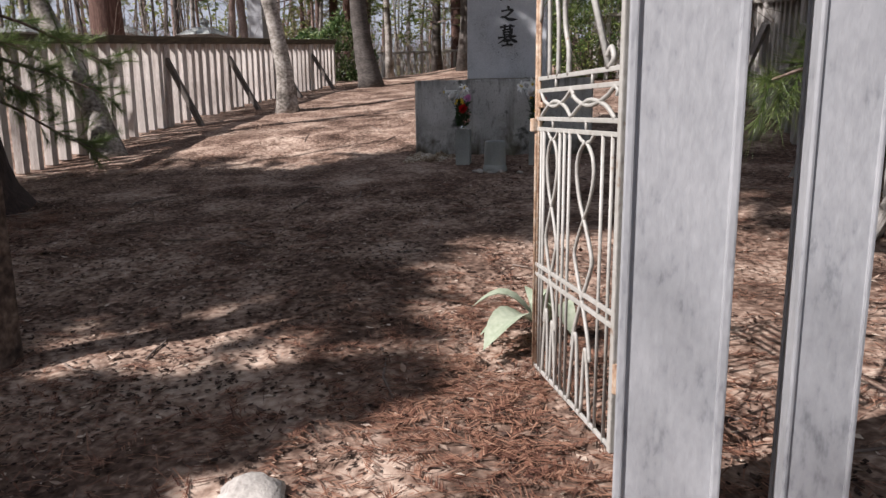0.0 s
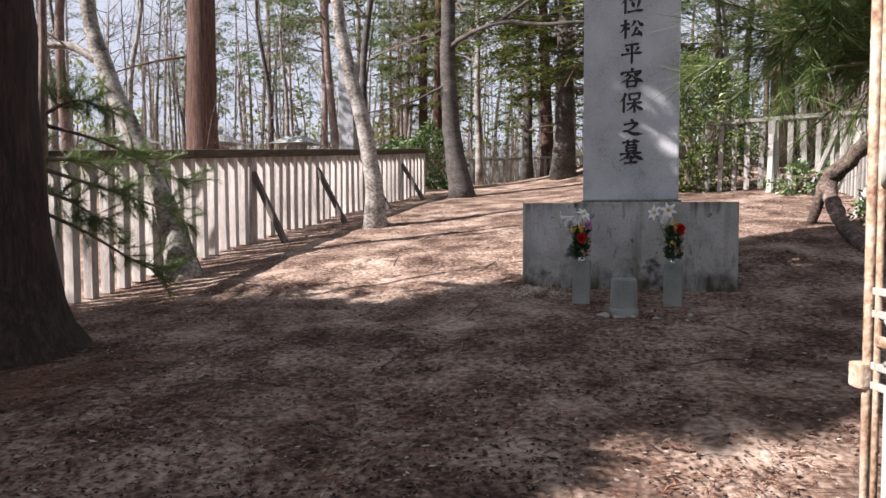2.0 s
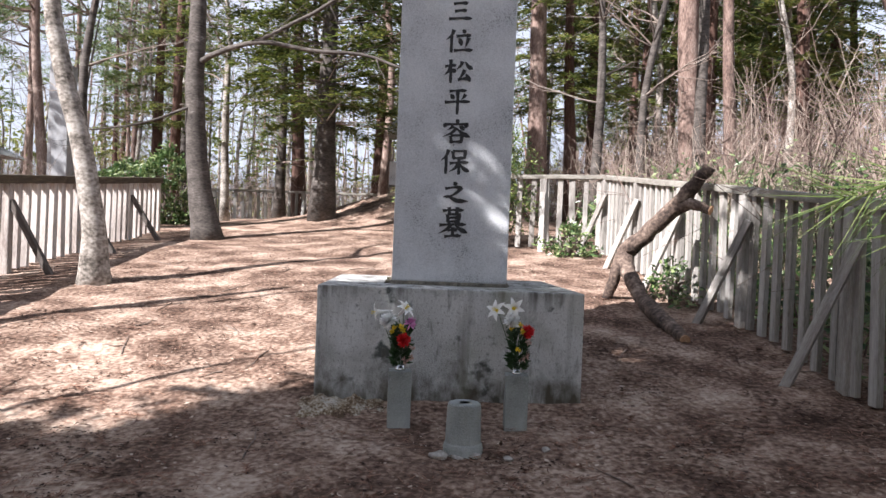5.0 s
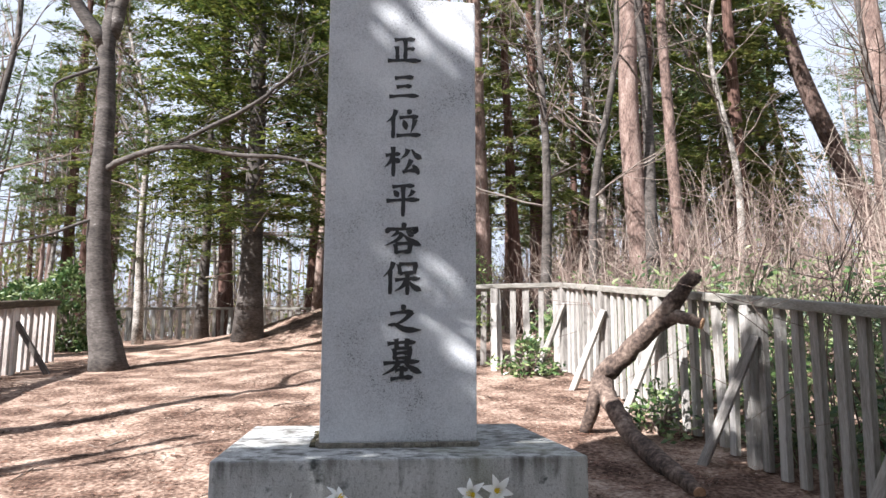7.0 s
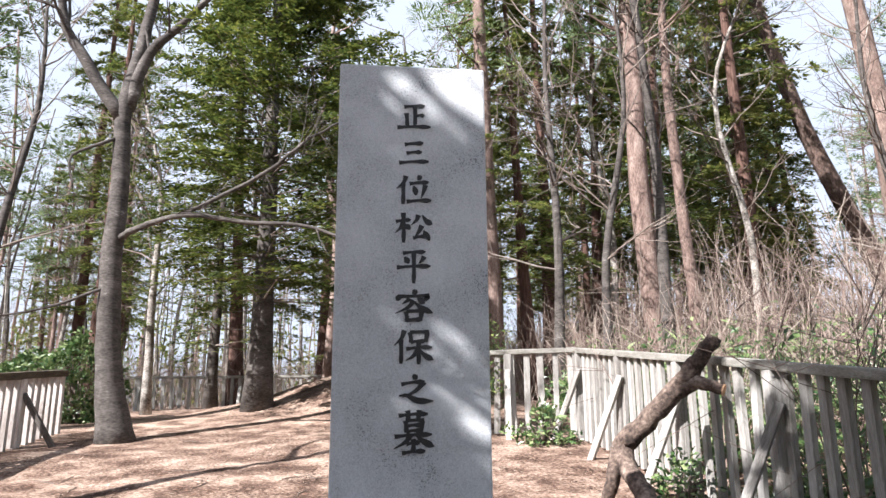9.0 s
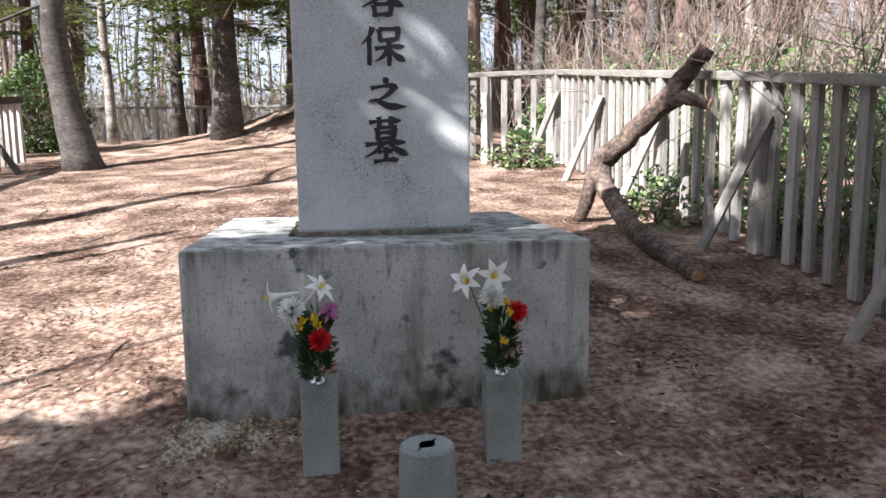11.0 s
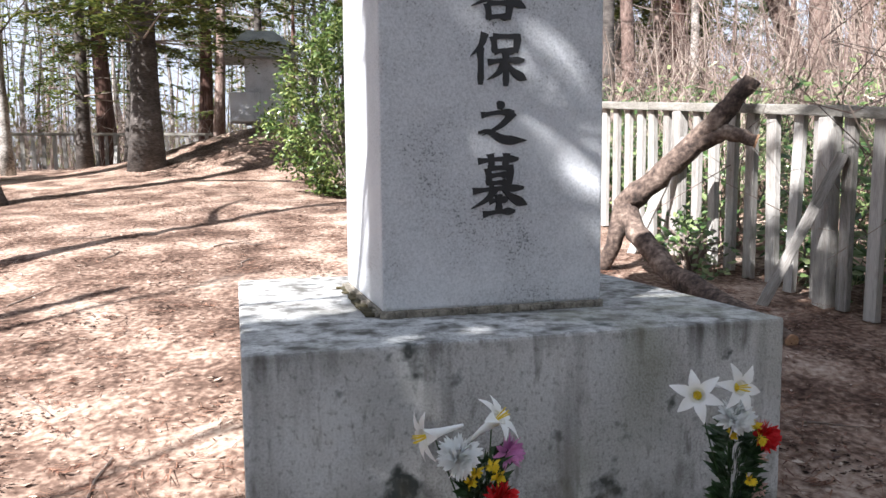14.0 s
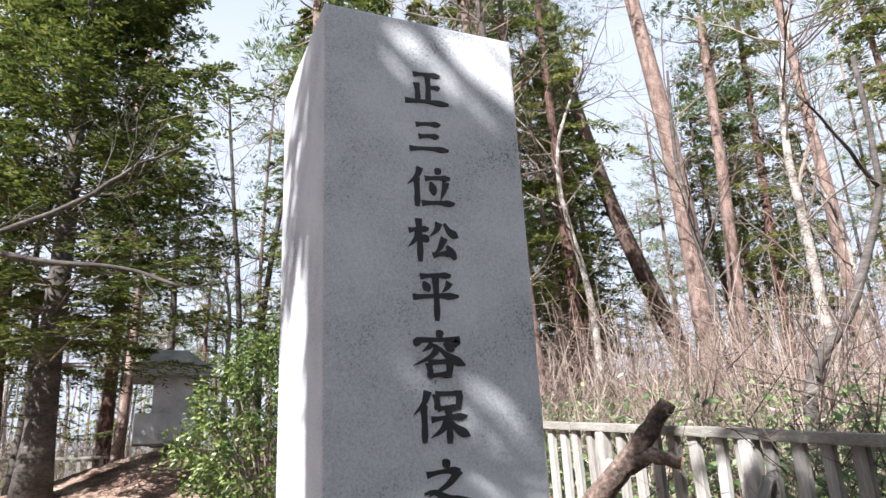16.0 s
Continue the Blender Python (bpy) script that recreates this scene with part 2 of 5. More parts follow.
def stained_stone():
    """Grey cast stone with streaks below the top edge, dark lichen patches, and damp lichen climbing from the soil."""
    m = material("weathered_plinth_stone", [(0.36, (0.30, 0.30, 0.29)), (0.48, (0.49, 0.495, 0.485)), (0.64, (0.64, 0.645, 0.635))], 2.2, 0.85, 0.35, 120.0)
    n, l = m.node_tree.nodes, m.node_tree.links
    b, ramp = n["Principled BSDF"], next(x for x in n if x.type == "VALTORGB")
    co = n.new("ShaderNodeTexCoord")
    sep = n.new("ShaderNodeSeparateXYZ")
    l.new(co.outputs["Object"], sep.inputs[0])

    def noise(scale, stretch):
        mp, t = n.new("ShaderNodeMapping"), n.new("ShaderNodeTexNoise")
        mp.inputs["Scale"].default_value = stretch
        t.inputs["Scale"].default_value, t.inputs["Detail"].default_value = scale, 4
        l.new(co.outputs["Object"], mp.inputs[0])
        l.new(mp.outputs[0], t.inputs["Vector"])
        return t.outputs[0]

    def stain(colour_in, value, lo, hi, rgb):
        r, mx = n.new("ShaderNodeMapRange"), n.new("ShaderNodeMixRGB")
        r.inputs[1].default_value, r.inputs[2].default_value = lo, hi
        mx.inputs[2].default_value = (*rgb, 1)
        l.new(value, r.inputs[0])
        l.new(r.outputs[0], mx.inputs[0])
        l.new(colour_in, mx.inputs[1])
        return mx.outputs[0]

    c = stain(ramp.outputs[0], noise(6.5, (1, 1, 1)), 0.63, 0.70, (0.075, 0.085, 0.08))
    c = stain(c, noise(9, (1, 1, 0.08)), 0.54, 0.82, (0.13, 0.12, 0.105))
    c = stain(c, noise(26, (1, 1, 0.22)), 0.60, 0.78, (0.16, 0.155, 0.14))
    c = stain(c, noise(2.4, (1, 1, 1.6)), 0.54, 0.85, (0.27, 0.265, 0.24))
    c = stain(c, noise(60, (1, 1, 0.7)), 0.54, 0.80, (0.20, 0.20, 0.185))
    low = n.new("ShaderNodeMath")
    low.operation = "MULTIPLY_ADD"
    low.inputs[1].default_value, low.inputs[2].default_value = -1.15, 0.71
    l.new(sep.outputs["Z"], low.inputs[0])
    add = n.new("ShaderNodeMath")
    l.new(low.outputs[0], add.inputs[0])
    l.new(noise(11, (1, 1, 0.6)), add.inputs[1])
    c = stain(c, add.outputs[0], 0.84, 1.22, (0.085, 0.075, 0.055))
    drip = n.new("ShaderNodeMath")
    drip.operation = "MULTIPLY_ADD"
    drip.inputs[1].default_value, drip.inputs[2].default_value = 1.5, -0.85
    l.new(sep.outputs["Z"], drip.inputs[0])
    more = n.new("ShaderNodeMath")
    l.new(drip.outputs[0], more.inputs[0])
    l.new(noise(13, (1, 1, 0.05)), more.inputs[1])
    c = stain(c, more.outputs[0], 0.84, 1.10, (0.085, 0.08, 0.07))
    c = stain(c, noise(1.1, (1, 1, 0.5)), 0.58, 0.74, (0.27, 0.275, 0.19))
    l.new(c, b.inputs["Base Color"])
    return m


PLINTH = stained_stone()

# ---- building helpers ----


class Geo:
    """Vertices and faces of one mesh."""

    def __init__(self):
        self.v, self.f = [], []

    def box(self, c, size, m=None, taper=1.0, bevel=0.0):
        """A box round c; taper scales the top; bevel chamfers all edges."""
        bm = bmesh.new()
        bmesh.ops.create_cube(bm, size=1.0)
        for v in bm.verts:
            k = taper if v.co.z > 0 else 1.0
            v.co = Vector((v.co.x * size[0] * k, v.co.y * size[1] * k, v.co.z * size[2]))
        if bevel:
            bmesh.ops.bevel(bm, geom=bm.edges[:], offset=bevel, segments=2, affect="EDGES", profile=0.6)
        if m is not None:
            bmesh.ops.transform(bm, matrix=m, verts=bm.verts)
        self.bm(bm, c)
        return self

    def bm(self, bm, c=(0, 0, 0)):
        base, c = len(self.v), Vector(c)
        bm.verts.index_update()
        self.v += [tuple(v.co + c) for v in bm.verts]
        self.f += [tuple(v.index + base for v in f.verts) for f in bm.faces]
        bm.free()
        return self

    def tube(self, pts, radii, sides=8, cap=True, squash=1.0, rough=0.0):
        pts = [Vector(p) for p in pts]
        if not hasattr(radii, "__len__"):
            radii = [radii] * len(pts)
        base = len(self.v)
        side = None
        for i, p in enumerate(pts):
            d = (pts[min(i + 1, len(pts) - 1)] - pts[max(i - 1, 0)]).normalized()
            if side is None:
                side = d.orthogonal().normalized()
            side = (side - d * side.dot(d)).normalized()
            up = d.cross(side)
            for k in range(sides):
                a = 2 * math.pi * k / sides
                r = radii[i] * (1 + (random.uniform(-rough, rough) if rough else 0))
                self.v.append(tuple(p + side * (math.cos(a) * r) + up * (math.sin(a) * r * squash)))
        for i in range(len(pts) - 1):
            for k in range(sides):
                a, b = base + i * sides + k, base + i * sides + (k + 1) % sides
                self.f.append((a, b, b + sides, a + sides))
        if cap:
            self.f.append(tuple(base + k for k in reversed(range(sides))))
            self.f.append(tuple(base + (len(pts) - 1) * sides + k for k in range(sides)))
        return self

    def leaf(self, p, d, w, length, width, bend=0.15):
        """A pointed leaf from p along d, its width along w."""
        base = len(self.v)
        n = d.cross(w)
        mid = p + d * (length * 0.45) + n * (bend * length * 0.3)
        tip = p + d * length
        self.v += [tuple(p), tuple(mid + w * (width / 2)), tuple(tip), tuple(mid - w * (width / 2))]
        self.f.append((base, base + 1, base + 2, base + 3))
        return self

    def needle(self, p, d, w, length, width):
        base = len(self.v)
        self.v += [tuple(p - w * (width / 2)), tuple(p + w * (width / 2)), tuple(p + d * length)]
        self.f.append((base, base + 1, base + 2))
        return self

    def mesh(self, name, mat, smooth=False):
        me = bpy.data.meshes.new(name)
        me.from_pydata(self.v, [], self.f)
        me.materials.append(mat)
        if smooth:
            me.polygons.foreach_set("use_smooth", [True] * len(me.polygons))
        me.update()
        return me


def rand_dir():
    while True:
        v = Vector((random.uniform(-1, 1), random.uniform(-1, 1), random.uniform(-1, 1)))
        if 0.05 < v.length < 1:
            return v.normalized()


def thing(name, label, category, place=(0, 0, 0), group="", kind=""):
    e = new(name)
    e.empty_display_size = 0.2
    e.location = place
    return tagged(e, label, category, group, kind)


def part(name, geo, mat, parent, label="", smooth=False, kind=""):
    ob = new(name, geo if isinstance(geo, bpy.types.Mesh) else geo.mesh(name, mat, smooth))
    ob.parent = parent
    if label or kind:
        tagged(ob, label, kind=kind)
    return ob


def single(name, geo, mat, label, category, group="", kind="", smooth=False, place=(0, 0, 0)):
    ob = new(name, geo if isinstance(geo, bpy.types.Mesh) else geo.mesh(name, mat, smooth))
    ob.location = place
    return tagged(ob, label, category, group, kind)


def smooth_path(pts, n=5, wobble=0.0):
    c = [Vector(p) for p in pts]
    c = [c[0] * 2 - c[1]] + c + [c[-1] * 2 - c[-2]]
    out = []
    for i in range(1, len(c) - 2):
        for j in range(n):
            t = j / n
            q = 0.5 * (2 * c[i] + (c[i + 1] - c[i - 1]) * t + (2 * c[i - 1] - 5 * c[i] + 4 * c[i + 1] - c[i + 2]) * t * t + (3 * c[i] - c[i - 1] - 3 * c[i + 1] + c[i + 2]) * t ** 3)
            out.append(q + Vector((random.uniform(-wobble, wobble), random.uniform(-wobble, wobble), 0)))
    out.append(c[-2])
    return out


def taper(n, a, b, flare=0.0):
    return [(a + (b - a) * i / (n - 1)) * (1 + flare * math.exp(-7.0 * i / (n - 1) * 2)) for i in range(n)]


# ---- ground ----
STEPS_Y = np.array([-400, -60, -5, 0, 3.3, 5.5, 8.3, 10, 12.4, 15, 17.5, 21, 26, 34, 60, 400.0])
STEPS_Z = np.array([-6, -4, -0.5, -0.03, 0.25, 0.47, 0.74, 1.05, 1.36, 1.68, 1.95, 2.3, 2.55, 2.8, 3.5, 6.0])


def ground_z(x, y, rough=True):
    z = float(np.interp(y, STEPS_Y, STEPS_Z)) + 0.022 * max(-8.0, min(8.0, x))
    z += 1.15 * math.exp(-(((x + 0.1) / 2.6) ** 2 + ((y - 23.6) / 2.6) ** 2))  # the mound
    if x > 3.4:
        z += 0.35 * min(1.0, (x - 3.4) / 3.0)  # bank beyond the fence
    if rough and -14 < x < 14 and -5 < y < 32:
        z += 0.035 * noise.noise((x * 0.55, y * 0.55, 1.0)) + 0.016 * noise.noise((x * 2.3, y * 2.3, 4.0)) + 0.014 * noise.noise((x * 6.5, y * 6.5, 7.0))
    return z


def spread(lo, hi, step, far):
    mid = list(np.arange(lo, hi, step))
    grow, d = [], step
    x = hi
    while x < far:
        grow.append(x)
        d *= 1.35
        x += d
    low, d, x = [], step, lo
    while x > -far:
        d *= 1.35
        x -= d
        low.append(x)
    return low[::-1] + mid + grow + [far]


def build_ground():
    xs, ys = spread(-6.0, 4.0, 0.05, 420), spread(0.5, 13.0, 0.05, 420)
    v = [(x, y, ground_z(x, y)) for y in ys for x in xs]
    w = len(xs)
    f = [(j * w + i, j * w + i + 1, (j + 1) * w + i + 1, (j + 1) * w + i) for j in range(len(ys) - 1) for i in range(w - 1)]
    g = Geo()
    g.v, g.f = v, f
    single("ground", g, SOIL, "brown forest soil strewn with dry leaves and needles", "ground", kind="structure", smooth=True)


build_ground()

# ---- the grave monument ----
# brush strokes in hundredths of half a character: h across, v down, p sweeping left, n sweeping right, d dot, c across and folded down
WRITING = (
    ("正", 0.100, 0.086, "h -60 75 65 85; v 5 80 5 -70; h 5 8 62 14; v -46 28 -42 -70; h -100 -80 100 -70"),
    ("三", 0.090, 0.078, "h -62 68 62 82; h -50 -2 52 8; h -98 -80 98 -66"),
    ("位", 0.102, 0.090, "p -45 95 -60 50 -100 8; v -62 42 -62 -97; d 20 98 42 72; h -25 42 85 54; d -2 28 14 -36; p 66 34 56 -10 40 -58; h -42 -80 100 -70"),
    ("松", 0.102, 0.092, "h -102 38 -18 50; v -60 97 -58 -98; p -60 36 -75 0 -106 -36; d -50 20 -22 -8; p 26 84 15 50 -16 18; n 48 84 70 48 106 24; p 46 16 26 -30 0 -66; h -4 -68 72 -54; d 54 -18 90 -80"),
    ("平", 0.097, 0.096, "h -65 80 70 90; d -55 58 -28 18; p 62 62 50 40 28 18; h -100 -8 100 4; v 0 82 0 -102"),
    ("容", 0.101, 0.091, "d -4 104 14 74; d -82 72 -94 34; c -82 60 86 68 62 38; p -24 50 -36 34 -66 12; d 22 50 62 18; p 0 36 -30 -6 -102 -46; n 0 32 40 -6 108 -42; v -42 -34 -37 -97; c -42 -32 46 -26 38 -92; h -38 -88 42 -84"),
    ("保", 0.103, 0.096, "p -50 97 -66 50 -106 8; v -68 42 -68 -97; v -20 86 -14 24; c -20 86 76 90 66 28; h -15 28 66 33; h -40 -12 100 0; v 28 30 28 -100; p 25 -10 0 -50 -42 -78; n 32 -10 60 -46 108 -74"),
    ("之", 0.102, 0.078, "d -4 98 18 64; h -66 32 62 50; p 60 50 10 -14 -62 -62; n -78 -50 -38 -44 20 -80 110 -84"),
    ("墓", 0.106, 0.115, "h -76 74 76 82; v -30 99 -26 58; v 30 101 24 58; v -40 52 -36 -4; c -40 52 46 55 40 -2; h -35 26 40 30; h -36 1 40 4; h -96 -22 96 -12; p -10 -10 -40 -46 -102 -78; n 10 -10 50 -42 108 -68; h -36 -56 36 -50; v 0 -32 0 -90; h -58 -97 62 -88"),
)
PRESSURE = {"h": (1.05, 0.66, 0.64, 0.72, 1.2, 0.45), "v": (1.25, 0.98, 0.9, 0.92, 1.08, 0.7), "p": (1.3, 1.12, 0.95, 0.72, 0.45, 0.12), "n": (0.4, 0.62, 0.9, 1.3, 1.45, 0.15), "d": (0.35, 0.9, 1.35, 1.4, 1.0, 0.4), "c": (0.95, 0.7, 0.7, 1.25, 1.05, 0.8)}


def brush(strokes, half_w, half_h):
    """One written character: raised strokes that swell and taper as a brush does."""
    g = Geo()
    for number, stroke in enumerate(strokes.split(";")):
        kind, *nums = stroke.split()
        pts = [Vector((int(a) / 100 * half_w, 0, int(b) / 100 * half_h)) for a, b in zip(nums[::2], nums[1::2])]
        if len(pts) == 2 and kind in "hvd":
            bow = Vector((0, 0, 0.004)) if kind == "h" else Vector((0.002, 0, 0))
            pts.insert(1, (pts[0] + pts[1]) / 2 + bow)
        if kind == "c":
            line = [pts[0].lerp(pts[1], k / 6) for k in range(6)] + [pts[1].lerp(pts[2], k / 5) for k in range(6)]
        else:
            line = smooth_path(pts, 6)
        press, base, last = PRESSURE[kind], len(g.v), len(line) - 1
        proud = -0.0035 - 0.0002 * number
        for k, p in enumerate(line):
            u = k / last * (len(press) - 1)
            w = 0.0128 * float(np.interp(u, range(len(press)), press)) * (1.0 if half_h > 0.1 else 0.95)
            d = line[min(k + 1, last)] - line[max(k - 1, 0)]
            side = Vector((-d.z, 0, d.x)).normalized() * w
            if kind == "h":
                side = (side + Vector((0.35 * w, 0, 0))) if k == last else side
            for q, y in ((p + side, proud), (p - side, proud), (p + side * 1.05, 0.004), (p - side * 1.05, 0.004)):
                g.v.append((q.x, y, q.z))
        for k in range(last):
            a, b = base + 4 * k, base + 4 * k + 4
            g.f += [(a, a + 1, b + 1, b), (a + 2, a, b, b + 2), (a + 1, a + 3, b + 3, b + 1)]
        for a in (base, base + 4 * last):
            g.f.append((a, a + 1, a + 3, a + 2))
    return g


def build_monument():
    e = thing("grave_monument", "tall grey granite grave slab with black characters on stained plinth", "monument", (0, 9.42, 0.74))
    z0, top = 0.74, 1.585
    part("plinth", Geo().box((0, 0, (top - z0 - 0.12) / 2), (1.885, 1.70, top - z0 + 0.12), bevel=0.012), PLINTH, e, "weathered grey stone plinth with dark lichen stains")
    slab = part("slab", Geo().box((0, 0, 1.305 + 1.62 - z0), (0.88, 0.84, 2.63), bevel=0.012), GRANITE, e, "speckled light grey granite slab")
    bed = Geo().box((0, 0, top - z0 + 0.012), (0.895, 0.855, 0.03), bevel=0.004)
    for i in range(90):
        a = random.uniform(-0.45, 0.45)
        side = random.random()
        x, y = (a, -0.43) if side < 0.6 else ((-0.452, random.uniform(-0.43, 0.42)) if side < 0.8 else (0.452, random.uniform(-0.43, 0.42)))
        bed.box((x, y, top - z0 + 0.012), (random.uniform(0.012, 0.035), random.uniform(0.012, 0.02), random.uniform(0.015, 0.03)), bevel=0.004)
    part("mortar_bed", bed, MORTAR, e, "crumbling mortar along the slab's foot", kind="stuff")
    moss = Geo()
    for i in range(60):
        moss.box((-0.475 + random.uniform(-0.015, 0.02), random.uniform(-0.36, 0.40), top - z0 + 0.006), (random.uniform(0.012, 0.03), random.uniform(0.02, 0.06), random.uniform(0.006, 0.012)), bevel=0.005)
    part("moss_strip", moss, MOSS, e, "dark moss along the slab's side", kind="stuff")
    for i, (ch, half_w, half_h, strokes) in enumerate(WRITING):
        ob = part("character", brush(strokes, half_w, half_h), BLACK, e, "carved brush-written character painted black, " + ch)
        ob.location = (0.008, -0.4205, 3.905 - i * 0.2294 - z0)


build_monument()


def build_flower_stand(x, y, other):
    """A square stone pillar with a steel cup."""
    z = ground_z(x, y)
    e = thing("flower_stand", "small square grey granite flower pillar with a steel cup", "stone vase", (x, y, z), "flower pillars before the plinth")
    h = 1.075 - z
    r = pose(0, 0, 0, 0, 0, -4 if other else 3)
    part("pillar", Geo().box((0, 0, h / 2 - 0.06), (0.147, 0.147, h + 0.12), r, bevel=0.005), PAVED, e)
    part("cup", Geo().tube([(0, 0, h - 0.01), (0, 0, h + 0.012), (0, 0, h + 0.016), (0, 0, h + 0.035)], [0.026, 0.036, 0.03, 0.024], 16), STEEL, e, "shiny steel cup", smooth=True)
    return Vector((x, y, z + h + 0.02))


def petal(g, p, d, w, length, width, curl):
    """A curved petal of three segments with some thickness in its bend."""
    n = d.cross(w).normalized()
    base = len(g.v)
    for i in range(5):
        s = i / 4
        q = p + d * (length * (s - 0.25 * s * s * abs(curl))) + n * (curl * length * s * s)
        hw = width * 0.5 * math.sin(math.pi * (0.12 + 0.86 * s) ** 0.9) + 0.001
        g.v += [tuple(q - w * hw + n * hw * 0.3), tuple(q), tuple(q + w * hw + n * hw * 0.3)]
    for i in range(4):
        a = base + 3 * i
        g.f += [(a, a + 1, a + 4, a + 3), (a + 1, a + 2, a + 5, a + 4)]


def lily(e, p, d):
    """A trumpet of six recurved petals, with its stem and yellow throat."""
    side = d.orthogonal().normalized()
    g = Geo()
    for k in range(6):
        a = math.pi / 3 * k
        out = side * math.cos(a) + d.cross(side) * math.sin(a)
        dd = (d * 0.75 + out * 0.66).normalized()
        petal(g, p + out * 0.017, dd, d.cross(out).normalized(), 0.052 if k % 2 else 0.047, 0.031, -0.85)
    g.tube([p - d * 0.105, p - d * 0.075, p - d * 0.035, p - d * 0.008, p + d * 0.008], [0.004, 0.007, 0.011, 0.016, 0.022], 12, cap=False)
    f = part("lily", g, LILY, e, "white trumpet lily bloom", smooth=True)
    t = Geo()
    for k in range(5):
        o = side * math.cos(k * 1.26) + d.cross(side) * math.sin(k * 1.26)
        t.tube([p - d * 0.02, p + d * 0.035 + o * 0.010], [0.0010, 0.0017], 5)
    t.tube([p - d * 0.022, p - d * 0.012], [0.010, 0.012], 8)
    part("stamen", t, YELLOW, f)


def pompom(e, name, p, d, r, mat, count, label):
    g = Geo()
    for k in range(count):
        v = rand_dir()
        if v.dot(d) < -0.25:
            v = -v
        v = (v + d * 0.25).normalized()
        petal(g, p + v * r * 0.2, v, v.orthogonal().normalized(), r * random.uniform(0.7, 1.0), r * 0.28, random.uniform(-0.2, 0.35))
    part(name, g, mat, e, label, smooth=True)


def build_bouquet(top, left):
    e = thing("flower_bouquet", "bouquet of white lilies, chrysanthemum and red carnation in a stone pillar", "flowers", top, "bouquets on the flower pillars")
    stems, leaves = Geo(), Geo()
    def V(x, y, z):
        return Vector((x, y, z))
    toward = V(-0.15, -1, 0.1).normalized()
    if left:
        spots = [("lily", V(-0.165, -0.05, 0.355), V(-0.85, -0.15, -0.1)), ("lily", V(0.02, -0.06, 0.385), V(0.55, -0.4, 0.6)),
                 ("mum", V(-0.085, -0.07, 0.30), V(-0.35, -0.75, 0.55)), ("pink", V(0.055, -0.04, 0.285), V(0.3, -0.7, 0.5)),
                 ("red", V(0.015, -0.09, 0.185), V(0, -0.9, 0.3)), ("y", V(-0.045, -0.085, 0.262), toward), ("y", V(0.012, -0.09, 0.245), toward), ("y", V(-0.06, -0.08, 0.235), toward),
                 ("y", V(0.0, -0.08, 0.272), toward), ("faded", V(0.065, -0.05, 0.07), toward), ("faded", V(0.03, -0.07, 0.055), toward), ("faded", V(0.075, -0.04, 0.13), toward)]
    else:
        spots = [("lily", V(-0.155, -0.05, 0.395), V(-0.6, -0.75, 0.3)), ("lily", V(-0.045, -0.08, 0.415), V(0.05, -0.98, 0.2)),
                 ("mum", V(-0.05, -0.07, 0.325), V(-0.05, -0.75, 0.6)), ("red", V(0.045, -0.07, 0.265), V(0.4, -0.8, 0.3)),
                 ("y", V(-0.055, -0.07, 0.285), toward), ("y", V(0.01, -0.1, 0.27), toward), ("y", V(-0.01, -0.09, 0.15), toward), ("y", V(0.0, -0.09, 0.31), toward),
                 ("faded", V(0.05, -0.05, 0.11), toward), ("faded", V(0.02, -0.06, 0.09), toward), ("faded", V(0.06, -0.04, 0.19), toward)]
    for kind, p, d in spots:
        d = d.normalized()
        stems.tube([V(random.uniform(-0.012, 0.012), 0, -0.01), p * 0.5 + V(0, 0.01, 0.02), p - d * 0.02], [0.0025, 0.0025, 0.002], 5)
        if kind == "lily":
            lily(e, p, d)
        elif kind == "mum":
            pompom(e, "chrysanthemum", p, d, 0.056, LILY, 150, "white chrysanthemum bloom")
        elif kind == "red":
            pompom(e, "carnation", p, d, 0.046, RED, 140, "red carnation bloom")
        elif kind == "pink":
            pompom(e, "pink_bloom", p, d, 0.045, PINK, 45, "pale purple bloom")
        elif kind == "y":
            pompom(e, "yellow_bloom", p, d, 0.021, YELLOW, 30, "small yellow bloom")
        else:
            pompom(e, "faded_bloom", p, d, 0.028, FADED, 16, "withered pale pink bloom")
    for k in range(330):
        z = random.uniform(0.01, 0.27)
        a = random.uniform(0, 6.28)
        p = V(math.cos(a) * 0.03, math.sin(a) * 0.03 - 0.02, z)
        d = (V(math.cos(a), math.sin(a) - 0.3, random.uniform(0.1, 1.3))).normalized()
        leaves.leaf(p, d, d.orthogonal().normalized(), random.uniform(0.035, 0.075), random.uniform(0.012, 0.028))
    part("stem_mass", stems, FLOWERLEAF, e)
    part("foliage", leaves, FLOWERLEAF, e)


build_bouquet(build_flower_stand(-0.34, 8.19, False), True)
build_bouquet(build_flower_stand(0.417, 8.17, True), False)


